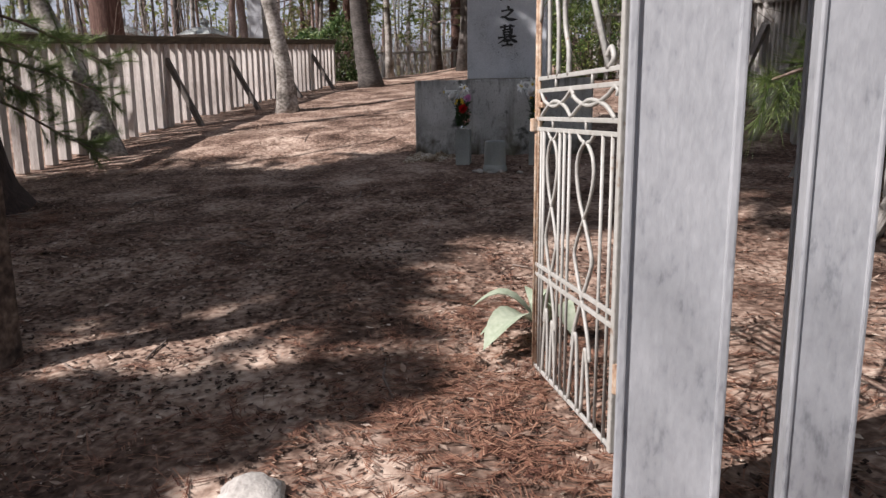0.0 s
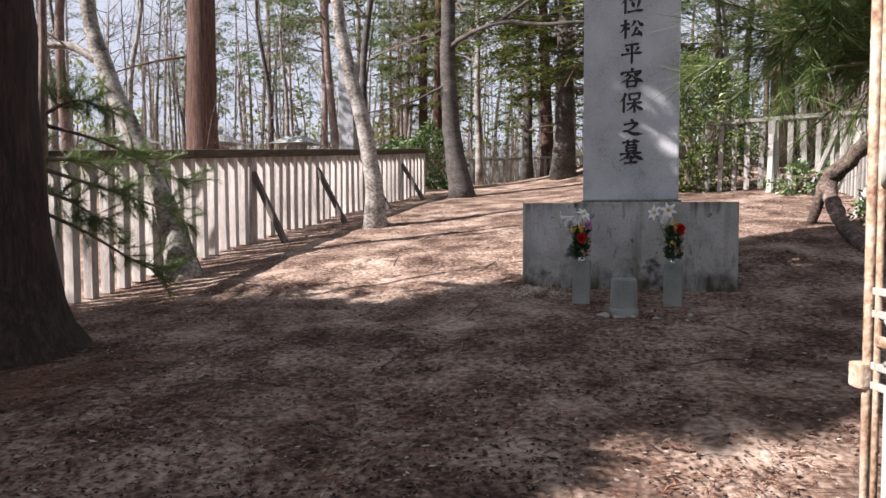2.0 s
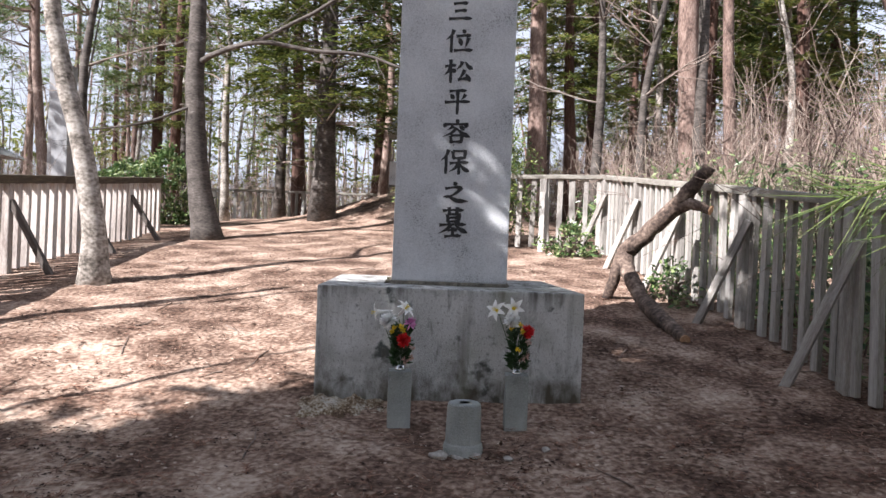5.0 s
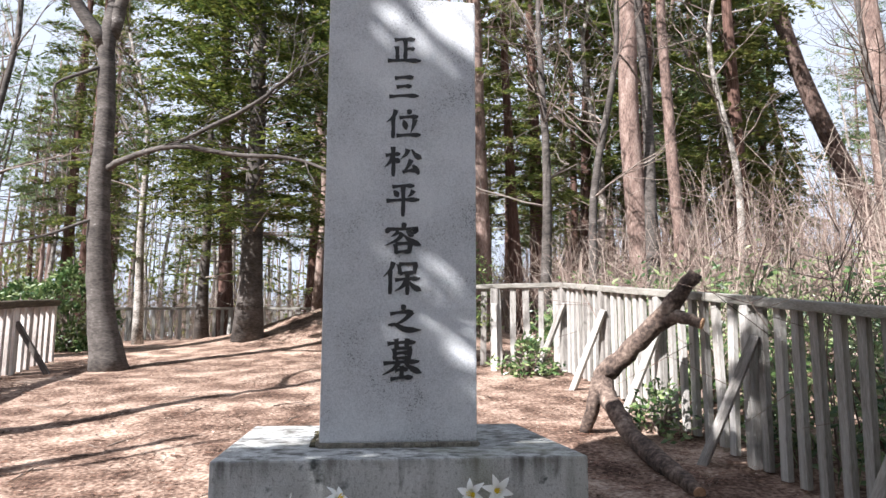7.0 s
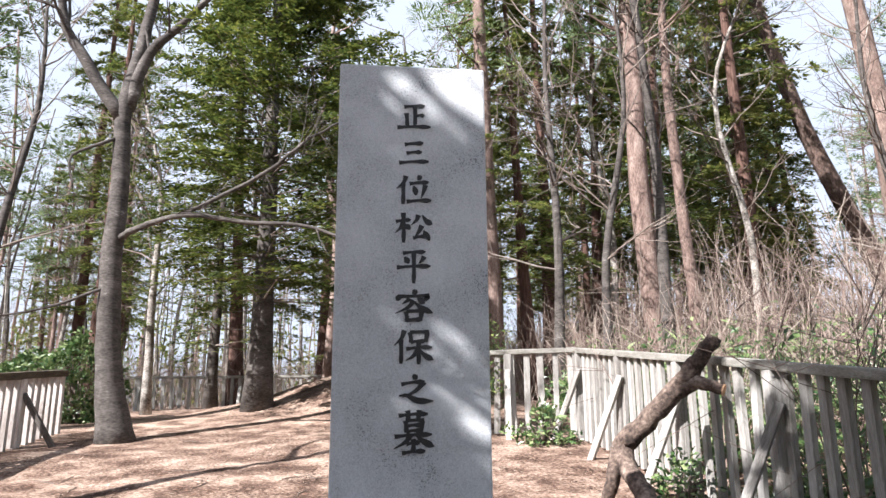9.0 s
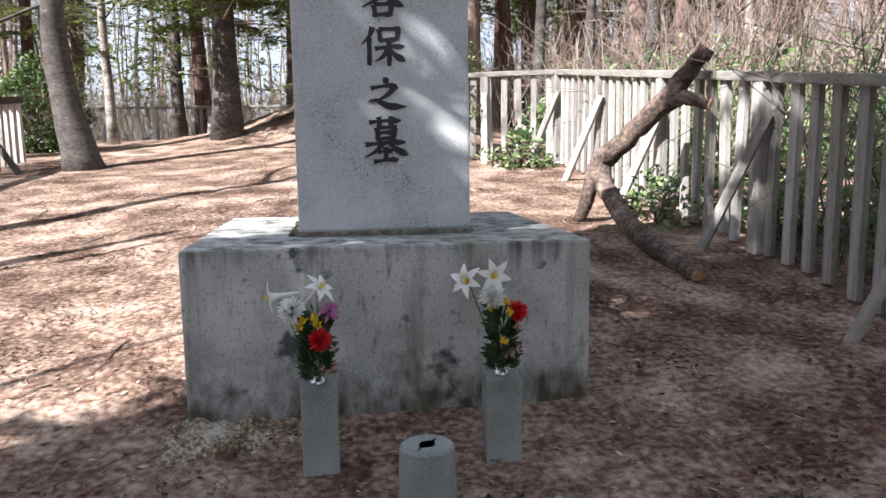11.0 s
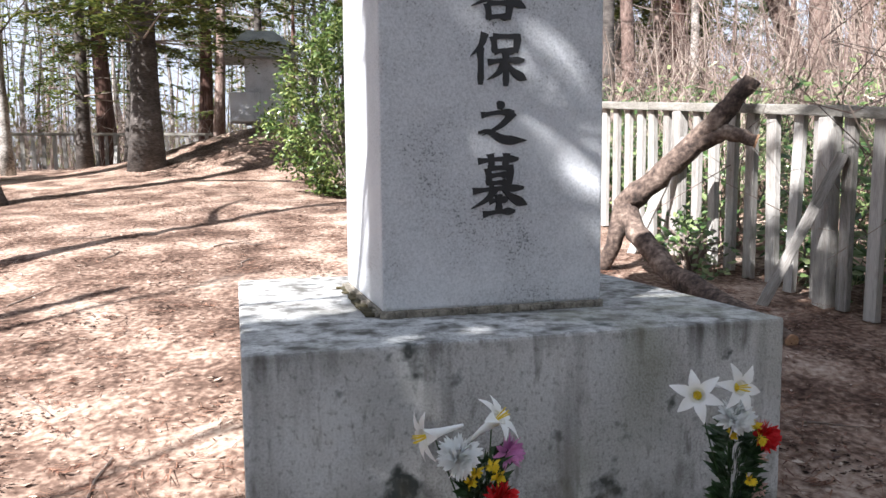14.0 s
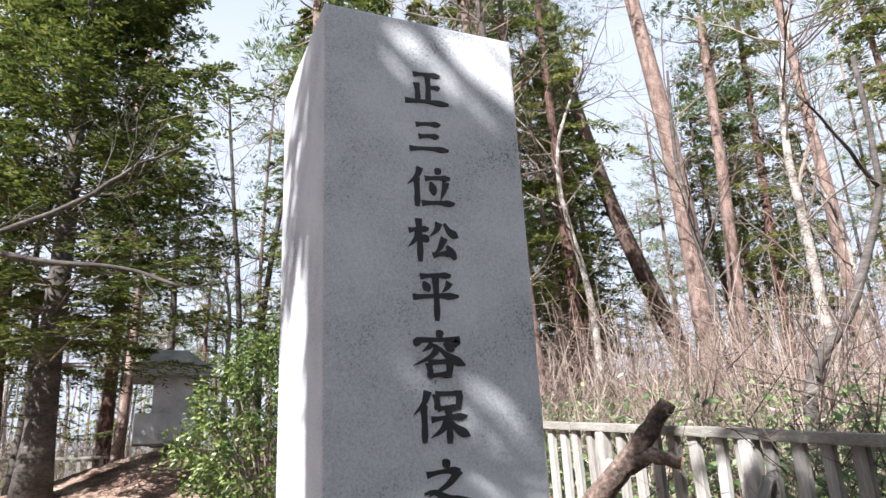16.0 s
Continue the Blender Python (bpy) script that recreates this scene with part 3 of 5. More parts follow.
def build_incense_holder(x, y):
    z = ground_z(x, y)
    e = thing("incense_stand", "round grey granite incense stand with a hole in its top", "incense stand", (x, y, z))
    g = Geo()
    h = 0.975 - z
    prof = [(0.118, -0.05), (0.117, 0.03), (0.112, 0.05), (0.106, 0.06), (0.100, h - 0.03), (0.097, h - 0.008), (0.088, h), (0.030, h), (0.027, h - 0.010), (0.024, h - 0.02), (0.001, h - 0.021)]
    g.tube([(0, 0, b) for a, b in prof], [a for a, b in prof], 28)
    part("column", g, PAVED, e, smooth=False)
    ash = Geo()
    for k in range(14):
        a, r = random.uniform(0, 6.28), 0.018 * random.random() ** 0.5
        ash.box((r * math.cos(a), r * math.sin(a), h - 0.019), (0.012, 0.010, 0.009), bevel=0.004)
    part("ash", ash, MORTAR, e, "dark ash in the hole")


build_incense_holder(0.05, 7.74)


def lump(r, seed, squash=0.6, mat_scale=1.0):
    bm = bmesh.new()
    bmesh.ops.create_icosphere(bm, subdivisions=3, radius=r)
    for v in bm.verts:
        k = 1 + 0.35 * noise.noise(v.co / r * 1.1 + Vector((seed, 0, 0))) + 0.10 * noise.noise(v.co / r * 4 + Vector((0, seed, 0)))
        v.co *= k
        v.co.z *= squash
    g = Geo()
    g.bm(bm)
    return g


def build_stones():
    foot, nx, ny = Geo(), 64, 22
    for j in range(ny + 1):  # a broken ledge of old concrete that sinks into the soil towards its edge
        for i in range(nx + 1):
            u, v = i / nx, j / ny
            x, y = -1.06 + 0.86 * u, 8.62 - 0.36 * v
            edge = min(u * 5, 1, (1 - u) * 2.2, (1 - v) * 2.4 * (1 - 0.7 * u) + 0.15 * noise.noise((x * 9, y * 9, 2)))
            lift = 0.085 * max(0.0, edge) ** 0.6 * (1 - 0.6 * u) + 0.028 * noise.noise((x * 13, y * 13, 5)) + 0.016 * noise.noise((x * 37, y * 37, 6))
            foot.v.append((x, y, ground_z(x, y) - 0.035 + lift))
    foot.f = [(j * (nx + 1) + i, (j + 1) * (nx + 1) + i, (j + 1) * (nx + 1) + i + 1, j * (nx + 1) + i + 1) for j in range(ny) for i in range(nx)]
    single("concrete_footing", foot, PALESTONE, "pale crumbling concrete footing with brown moss under the plinth's corner", "footing", smooth=True)
    for x, y, r, s in ((0.08, 2.52, 0.10, 1), (0.30, 7.62, 0.03, 2), (0.55, 7.78, 0.025, 3), (-0.1, 7.64, 0.05, 4), (0.02, 7.66, 0.045, 5), (0.11, 7.66, 0.04, 6)):
        single("stone", lump(r, s * 7.7), STONE, "small grey stone lying in the soil", "stone", smooth=True, place=(x, y, ground_z(x, y) + r * 0.15))


build_stones()

# ---- fences ----
PICKETS = {}
for wood in (OLDWOOD, SUNLITWOOD):
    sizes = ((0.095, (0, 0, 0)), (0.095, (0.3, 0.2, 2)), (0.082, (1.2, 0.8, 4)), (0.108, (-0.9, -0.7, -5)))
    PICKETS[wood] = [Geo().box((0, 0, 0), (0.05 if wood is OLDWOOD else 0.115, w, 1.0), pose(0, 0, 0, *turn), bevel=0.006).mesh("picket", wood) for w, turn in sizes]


def build_fence(name, label, a, b, za, zb, inner, brace_every, brace_lean, phase=0.0, height=1.4, step=0.235, wood=None, rail=(0.135, 0.075), foot=0.42):
    """A picket fence from a to b, its top rail running from za to zb; inner is the way towards the graves."""
    wood = wood or OLDWOOD
    a, b, inner = Vector((*a, 0)), Vector((*b, 0)), Vector((*inner, 0))
    run = b - a
    length = run.length
    d = run.normalized()
    yaw = math.degrees(math.atan2(d.y, d.x)) - 90
    e = thing(name, label, "fence", (a.x, a.y, ground_z(a.x, a.y)), kind="structure")
    org = Vector(e.location)
    slope = math.degrees(math.atan2(zb - za, length))

    def rel(s, off, z):
        return a + d * s + inner * off + Vector((0, 0, z)) - org

    n = int(length / step)
    for i in range(n + 1):
        s = i * step + random.uniform(-0.012, 0.012)
        p = a + d * s
        top = za + (zb - za) * s / length - 0.055
        low = ground_z(p.x, p.y) + random.uniform(0.0, 0.03)
        ob = part("picket", random.choice(PICKETS[wood]), wood, e)
        ob.matrix_basis = Matrix.Translation(rel(s, 0.0, (top + low) / 2)) @ pose(0, 0, 0, random.uniform(-0.9, 0.9), random.uniform(-0.5, 0.5), yaw + random.uniform(-3, 3)) @ Matrix.Diagonal((1, 1, top - low, 1))
    seg = 2.35
    k = 0
    s = 0.0
    while s < length - 0.05:
        s2 = min(length, s + seg)
        m = (s + s2) / 2
        zt = za + (zb - za) * m / length
        r = pose(0, 0, 0, slope, 0, 0)
        ob = part("top_rail", Geo().box((0, 0, 0), (rail[0], (s2 - s) / math.cos(radians(slope)) - 0.006, rail[1]), bevel=0.01), MOSS_SHADE_RAIL if wood is SUNLITWOOD else CAPWOOD, e, "weathered rail with moss on top")
        ob.matrix_basis = Matrix.Translation(rel(m, 0, zt - rail[1] / 2 + random.uniform(-0.006, 0.006))) @ pose(0, 0, 0, 0, 0, yaw) @ r
        s = s2
    s = phase
    while s < length:
        p = a + d * s
        zt = za + (zb - za) * s / length
        low = ground_z(p.x, p.y) - 0.1
        ob = part("post", Geo().box((0, 0, 0), (0.10, 0.12, zt - 0.075 - low), bevel=0.012), wood, e)
        ob.matrix_basis = Matrix.Translation(rel(s, 0.02, (zt - 0.075 + low) / 2)) @ pose(0, 0, 0, random.uniform(-1, 1), 0, yaw)
        t = rel(s + brace_lean, 0.06, zt - 0.33)
        q = a + d * (s - brace_lean) + inner * foot
        f = rel(s - brace_lean, foot, ground_z(q.x, q.y) - 0.05)
        v = t - f
        ob = part("brace", Geo().box((0, 0, 0), (0.085, 0.075, v.length), bevel=0.008), SHADEDBRACE if wood is SUNLITWOOD else wood, e, "slanting brace post")
        ob.matrix_basis = Matrix.Translation((t + f) / 2) @ v.to_track_quat("Z", "Y").to_matrix().to_4x4()
        s += brace_every
    return e


build_fence("fence_west", "weathered grey wooden picket fence with a mossy top rail darkened as in shade", (-5.5, 2.6), (-5.5, 18.4), 1.72, 3.02, (1, 0), 1.95, 0.0, 0.6, wood=SUNLITWOOD, rail=(0.19, 0.11), foot=0.6)
build_fence("fence_east", "silver grey weathered wooden picket fence with slanting braces", (3.0, 3.3), (3.0, 16.2), 1.74, 3.24, (-1, 0), 1.75, -0.16, 0.2)
build_fence("fence_north", "weathered grey wooden picket fence closing the plot", (3.0, 16.25), (0.9, 16.7), 3.24, 3.2, (-0.2, -0.98), 3.0, 0.0, 1.0)
build_fence("fence_far", "low weathered picket fence beyond the clearing", (-11.0, 28.3), (-1.5, 27.8), 3.45, 3.5, (0, -1), 3.0, 0.0, 1.0, 1.2, 0.26)

# ---- dead log leaning on the fence ----


def build_log():
    e = thing("dead_log", "forked dead branch with rough bark leaning on the fence", "log", (2.2, 10.9, ground_z(2.2, 10.9)))
    o = Vector(e.location)

    def line(pts, radii, n=5):
        out, rr = [], []
        for i in range(len(pts) - 1):
            for k in range(n):
                s = k / n
                out.append(Vector(pts[i]).lerp(Vector(pts[i + 1]), s) - o + Vector((random.uniform(-0.008, 0.008), random.uniform(-0.008, 0.008), random.uniform(-0.008, 0.008))))
                rr.append((radii[i] * (1 - s) + radii[i + 1] * s) * random.uniform(0.92, 1.1))
        out.append(Vector(pts[-1]) - o)
        rr.append(radii[-1])
        return out, rr

    g = Geo()
    p, r = line([(2.20, 9.92, 1.12), (2.21, 10.5, 1.22), (2.20, 11.15, 1.38), (2.16, 11.6, 1.66), (2.18, 11.82, 1.88), (2.36, 11.62, 2.10), (2.58, 11.42, 2.38), (2.72, 11.28, 2.60), (2.87, 11.15, 2.84)], [0.05, 0.09, 0.085, 0.085, 0.10, 0.095, 0.09, 0.078, 0.066])
    g.tube(p, r, 12, rough=0.07)
    part("stem", g, BARK_LOG, e, smooth=True)
    g = Geo()
    p, r = line([(2.56, 11.43, 2.36), (2.72, 11.25, 2.45), (2.88, 11.1, 2.37)], [0.075, 0.062, 0.05])
    g.tube(p, r, 10, rough=0.07)
    part("fork", g, BARK_LOG, e, smooth=True)
    g = Geo()
    p, r = line([(2.14, 11.78, 1.86), (2.06, 11.75, 1.62), (2.0, 11.85, ground_z(2.0, 11.85) - 0.03)], [0.08, 0.07, 0.06])
    g.tube(p, r, 10, rough=0.07)
    part("stub", g, BARK_LOG, e, smooth=True)
    for c, d in (((2.88, 11.1, 2.37), (0.75, -0.6, -0.3)), ((2.20, 9.92, 1.12), (0, -1, -0.2))):
        d = Vector(d).normalized()
        c = Vector(c) - o
        part("cut_end", Geo().tube([c - d * 0.01, c + d * 0.006], [0.052 if c.z > 0.5 else 0.045] * 2, 12, rough=0.05), CUTWOOD, e, "pale sawn end")


build_log()

# ---- gate ----


def build_gate_post(x, y, yaw, w):
    z = ground_z(x, y)
    e = thing("gate_post", "square grey-white painted iron gate post with ribbed edges", "post", (x, y, z), "gate posts")
    h = 2.15
    part("shaft", Geo().box((0, 0, h / 2 - 0.1), (w * 0.95, w * 0.95, h + 0.2), bevel=0.004), PAINT, e)
    for sx in (-1, 1):
        for sy in (-1, 1):
            part("edge_rib", Geo().box((sx * w * 0.47, sy * w * 0.47, h / 2 - 0.1), (w * 0.09, w * 0.09, h + 0.2), bevel=0.005), PAINT, e)
    part("cap", Geo().box((0, 0, h + 0.02), (w * 1.15, w * 1.15, 0.04), taper=0.8, bevel=0.006), PAINT, e)
    e.matrix_basis = pose(x, y, z, 0, 0, yaw)


build_gate_post(1.19, 2.50, -5, 0.225)
build_gate_post(1.492, 2.44, -3, 0.13)


def build_gate_leaf():
    k, h = Vector((0.806, 3.36, 0)), Vector((1.07, 2.72, 0))
    e = thing("gate_leaf", "open wrought iron gate leaf with scrolls, chipped white paint", "gate", (k.x, k.y, ground_z(k.x, k.y)))
    o, d = Vector(e.location), (h - k).normalized()
    n = Vector((-d.y, d.x, 0))
    L = (h - k).length

    def P(s, z, off=0.0):
        return k + d * (s * 1.19 if s < 0.57 else s) + n * off + Vector((0, 0, z)) - o

    def bar(name, pts, r=0.006, sides=6, mat=IRON, label=""):
        part(name, Geo().tube([P(*p) for p in pts], r, sides), mat, e, label, smooth=True)

    def curve(name, ctrl, r=0.006):
        pts = []
        c = [Vector((*q, 0)) for q in ctrl]
        c = [c[0] * 2 - c[1]] + c + [c[-1] * 2 - c[-2]]
        for i in range(1, len(c) - 2):
            for j in range(6):
                t = j / 6
                q = 0.5 * (2 * c[i] + (c[i + 1] - c[i - 1]) * t + (2 * c[i - 1] - 5 * c[i] + 4 * c[i + 1] - c[i + 2]) * t * t + (3 * c[i] - c[i - 1] - 3 * c[i + 1] + c[i + 2]) * t ** 3)
                pts.append((q.x, q.y))
        pts.append(tuple(ctrl[-1]))
        bar(name, pts, r)

    lo, hi = 0.33, 2.0
    yaw = pose(0, 0, 0, 0, 0, math.degrees(math.atan2(d.y, d.x)))
    bar("stile", [(-0.012, lo), (-0.012, hi)], 0.010, 4, RUST, "rusty outer stile")
    bar("stile", [(0.010, lo), (0.010, hi)], 0.007, 4, RUST)
    part("hinge_stile", Geo().box(P(L, (lo + hi) / 2), (0.022, 0.022, hi - lo), yaw, bevel=0.004), IRON, e, "cream hinge stile")
    for z in (1.365, 1.325, 1.232, 1.197, 0.72, 0.685, lo + 0.01):
        part("crossbar", Geo().box((P(0, z) + P(L, z)) / 2, (L, 0.009, 0.0135), yaw, bevel=0.002), IRON, e)
    part("latch", Geo().box(P(-0.02, 1.21), (0.036, 0.036, 0.046), yaw, bevel=0.005), RUST, e, "square rusty latch block")
    part("bolt", Geo().box(P(0.03, 1.278), (0.05, 0.014, 0.018), yaw, bevel=0.003), RUST, e, "rusty bolt")
    for s in (0.034, 0.057, 0.19, 0.225, 0.264, 0.478, 0.532):
        bar("spindle", [(s, 1.197), (s, lo)], 0.0068, 4)
    for m, w in ((0.131, 0.042), (0.374, 0.055)):
        for sg in (-1, 1):
            curve("loop_bar", [(m + sg * 0.008, 1.168), (m + sg * w * 0.8, 1.13), (m + sg * w, 1.075), (m + sg * w * 0.6, 1.0), (m, 0.945), (m - sg * w * 0.75, 0.875), (m - sg * w * 1.05, 0.825), (m - sg * w * 0.6, 0.765), (m, 0.70), (m + sg * w * 0.8, 0.60), (m + sg * w * 1.15, 0.53)], 0.0062)
            curve("scroll", [(m + sg * 0.008, 1.168), (m + sg * w * 0.6, 1.175), (m + sg * w * 1.0, 1.195)], 0.0055)
        curve("scroll", [(m - w * 1.5, lo + 0.01), (m - w * 1.1, lo + 0.16), (m - w * 0.75, lo + 0.25), (m - w * 0.45, lo + 0.20), (m - w * 0.3, lo + 0.01)], 0.006)
        curve("scroll", [(m + w * 0.2, lo + 0.01), (m + w * 0.5, lo + 0.22), (m + w * 0.85, lo + 0.17), (m + w * 1.3, lo + 0.01)], 0.006)
        bar("spindle", [(m, 1.232), (m, 1.197)], 0.005)
    for s, u in ((0.03, 0.24), (0.27, 0.27)):
        curve("scallop", [(s, 1.318), (s + u * 0.12, 1.29), (s + u * 0.45, 1.272), (s + u * 0.78, 1.292), (s + u, 1.322)], 0.0065)
        curve("scallop", [(s, 1.24), (s + u * 0.25, 1.275), (s + u * 0.5, 1.288), (s + u * 0.8, 1.272), (s + u, 1.238)], 0.0065)
        curve("scroll", [(s + u, 1.322), (s + u + 0.012, 1.31), (s + u + 0.008, 1.296)], 0.007)
        bar("spindle", [(s + u * 0.5, 1.365), (s + u * 0.5, 1.325)], 0.005)
    curve("wavy_rod", [(0.015, 1.55), (0.03, 1.7), (0.06, 1.9)], 0.006)
    curve("wavy_rod", [(0.095, 1.365), (0.093, 1.5), (0.085, 1.62), (0.062, 1.72), (0.06, 1.9)], 0.0075)
    curve("wavy_rod", [(0.165, 1.365), (0.165, 1.5), (0.155, 1.58), (0.13, 1.66), (0.13, 1.76), (0.17, 1.9)], 0.0075)
    curve("wavy_rod", [(0.245, 1.365), (0.243, 1.44), (0.215, 1.52), (0.22, 1.60), (0.30, 1.66), (0.42, 1.70), (0.47, 1.76), (0.46, 1.86)], 0.0085)
    bar("diagonal", [(0.20, 1.95), (0.50, 1.37)], 0.010)
    curve("scroll", [(0.50, 1.37), (0.525, 1.39), (0.51, 1.42), (0.49, 1.40)], 0.008)
    curve("top_scroll", [(0, 1.88), (0.14, 1.96), (0.3, 2.0), (0.44, 1.97), (L, 1.88)], 0.008)
    for z in (0.55, 1.75):
        part("hinge", Geo().tube([P(L + 0.018, z - 0.04), P(L + 0.018, z + 0.04)], 0.012, 8), RUST, e, "rusty hinge")


build_gate_leaf()


def build_left_post():
    x, y = -1.47, 3.28
    z = ground_z(x, y)
    e = thing("old_gate_post", "dark weathered wooden post by the path", "post", (x, y, z))
    part("shaft", Geo().box((0, 0, 0.9), (0.15, 0.15, 2.0), bevel=0.015), BARK_LOG, e)


build_left_post()


def build_blade_plant():
    x, y = 0.80, 3.80
    z = ground_z(x, y)
    e = thing("broad_leaf_plant", "limp broad grey-green leaves lying at the gate's foot", "plant", (x, y, z))
    for tip, w, lift in (((-0.30, -0.02, 0.09), 0.05, 0.10), ((-0.20, -0.35, 0.01), 0.075, 0.10), ((-0.03, -0.12, 0.12), 0.06, 0.12), ((0.14, -0.2, 0.03), 0.06, 0.12), ((-0.24, -0.2, 0.02), 0.03, 0.07)):
        g = Geo()
        t = Vector(tip)
        side = t.cross(Vector((0, 0, 1))).normalized()
        for i in range(9):
            s = i / 8
            q = t * s + Vector((0, 0, lift * math.sin(s * math.pi) + 0.01))
            hw = w * math.sin(math.pi * (0.1 + 0.9 * s)) ** 0.7
            g.v += [tuple(q - side * hw + Vector((0, 0, hw * 0.35))), tuple(q), tuple(q + side * hw + Vector((0, 0, hw * 0.35)))]
        for i in range(8):
            a = 3 * i
            g.f += [(a, a + 1, a + 4, a + 3), (a + 1, a + 2, a + 5, a + 4)]
        part("leaf", g, BLADE, e, smooth=True)


build_blade_plant()

# ---- trees ----



def twigs(g, p, d, length, r, depth):
    """A bare branch that forks."""
    n = 4
    pts = [p]
    q, dd = Vector(p), Vector(d)
    for i in range(n):
        dd = (dd + rand_dir() * 0.25 + Vector((0, 0, 0.06))).normalized()
        q = q + dd * (length / n)
        pts.append(q.copy())
    g.tube(pts, taper(n + 1, r, r * 0.45), 5 if r > 0.02 else 3, cap=False)
    if depth:
        for k in range(random.randint(2, 4)):
            i = random.randint(1, n)
            nd = (dd * 0.7 + rand_dir() * 0.8).normalized()
            twigs(g, pts[i], nd, length * random.uniform(0.45, 0.75), r * 0.5, depth - 1)


def trunk_geo(pts, r0, r1, flare=0.5, sides=14, n=5, rough=0.03):
    p = smooth_path(pts, n, 0.012)
    return Geo().tube(p, taper(len(p), r0, r1, flare), sides, rough=rough)


def near_tree(name, label, pts, r0, r1, bark, limbs, group="", flare=0.6, twig_mat=None):
    base = Vector(pts[0])
    e = thing(name, label, "tree", base, group)
    part("trunk", trunk_geo([Vector(p) - base for p in pts], r0, r1, flare), bark, e, smooth=True)
    for lp, a, b, tw in limbs:
        q = smooth_path([Vector(p) - base for p in lp], 4, 0.02)
        part("limb", Geo().tube(q, taper(len(q), a, b), 8, rough=0.04), bark, e, smooth=True)
        if tw:
            g = Geo()
            for i in range(tw):
                k = random.randint(len(q) // 3, len(q) - 1)
                dirn = (q[min(k + 1, len(q) - 1)] - q[k - 1]).normalized()
                twigs(g, q[k], (dirn * 0.6 + rand_dir() * 0.8).normalized(), random.uniform(0.5, 1.3), max(0.008, b * 0.7), 2)
            part("twig_mass", g, twig_mat or bark, e, kind="stuff")
    return e


def gz(x, y, lift=0.0):
    return (x, y, ground_z(x, y) + lift)


near_tree("leaning_tree", "slender leaning tree with pale mottled bark beside the fence", [gz(-4.12, 12.4, -0.1), (-4.2, 12.4, 2.3), (-4.57, 12.4, 3.8), (-4.78, 12.4, 5.0), (-4.9, 12.5, 7.0), (-4.8, 12.6, 10.0)], 0.14, 0.06, BARK_PALE,
          [([(-4.8, 12.5, 5.6), (-5.6, 12.8, 6.6), (-6.3, 13.0, 8.0)], 0.06, 0.02, 6), ([(-4.85, 12.5, 7.0), (-4.1, 12.4, 8.2), (-3.5, 12.0, 9.6)], 0.06, 0.02, 6)])
near_tree("grey_barked_tree", "grey-barked bare tree with white patches and a forked crown", [gz(-4.15, 17.3, -0.1), (-4.38, 17.3, 3.0), (-4.5, 17.3, 4.6), (-4.5, 17.3, 6.2), (-4.55, 17.3, 7.5), (-4.4, 17.4, 8.7), (-4.25, 17.5, 10.2), (-4.1, 17.6, 13)], 0.21, 0.07, BARK_GREY,
          [([(-4.56, 17.3, 7.3), (-5.2, 17.2, 8.27), (-5.69, 17.1, 9.25), (-5.9, 17.0, 11.5)], 0.13, 0.05, 8),
           ([(-4.5, 17.3, 7.5), (-4.16, 17.2, 8.55), (-3.51, 17.0, 9.15), (-2.6, 16.8, 10.1)], 0.12, 0.04, 8),
           ([(-4.4, 17.25, 5.15), (-3.96, 16.9, 5.26), (-3.15, 16.5, 5.37), (-2.16, 16.3, 5.21), (-1.26, 16.2, 5.15), (-0.6, 16.0, 4.9)], 0.06, 0.022, 7),
           ([(-3.3, 16.6, 5.36), (-1.93, 16.4, 6.08), (-1.31, 16.3, 6.6), (-0.7, 16.2, 6.95)], 0.04, 0.018, 7),
           ([(-4.6, 17.2, 6.9), (-5.2, 17.0, 6.5), (-5.1, 16.9, 5.9)], 0.035, 0.012, 2),
           ([(-4.5, 17.2, 4.3), (-5.3, 16.9, 3.9), (-6.4, 16.4, 3.6)], 0.03, 0.012, 4)], flare=0.6)
near_tree("slender_tree", "slender leaning tree with mottled bark against the fence", [gz(-5.05, 8.95, -0.1), (-5.25, 9.0, 1.3), (-5.5, 9.0, 1.9), (-5.85, 9.0, 2.57), (-6.3, 9.0, 3.55), (-6.42, 9.0, 4.2), (-6.5, 9.0, 6.5)], 0.16, 0.07, BARK_PALE,
          [([(-6.2, 9.0, 3.3), (-6.7, 8.9, 3.55), (-7.4, 8.7, 3.4), (-7.9, 8.6, 3.1)], 0.06, 0.02, 4), ([(-6.4, 9.0, 4.2), (-5.8, 9.1, 5.2), (-5.4, 9.3, 6.6)], 0.045, 0.015, 5)])
near_tree("red_cedar", "tall cedar with thick red-brown fissured bark", [gz(-10.4, 16.5, -0.1), (-10.4, 16.5, 4), (-10.35, 16.5, 8), (-10.3, 16.5, 14)], 0.40, 0.25, BARK_CEDAR, [([(-10.4, 16.4, 5.2), (-11.4, 15.9, 5.0), (-12.6, 15.4, 4.6)], 0.035, 0.012, 3)])
near_tree("bent_tree", "thin crooked tree beyond the fence", [gz(5.9, 12.5, -0.1), (6.1, 12.5, 3.2), (7.0, 12.5, 4.1), (7.7, 12.5, 5.1), (8.18, 12.5, 6.1), (8.3, 12.5, 8)], 0.09, 0.035, BARK_GREY, [([(8.1, 12.5, 5.9), (7.3, 12.3, 6.4), (6.4, 12.1, 6.8)], 0.035, 0.012, 7)])


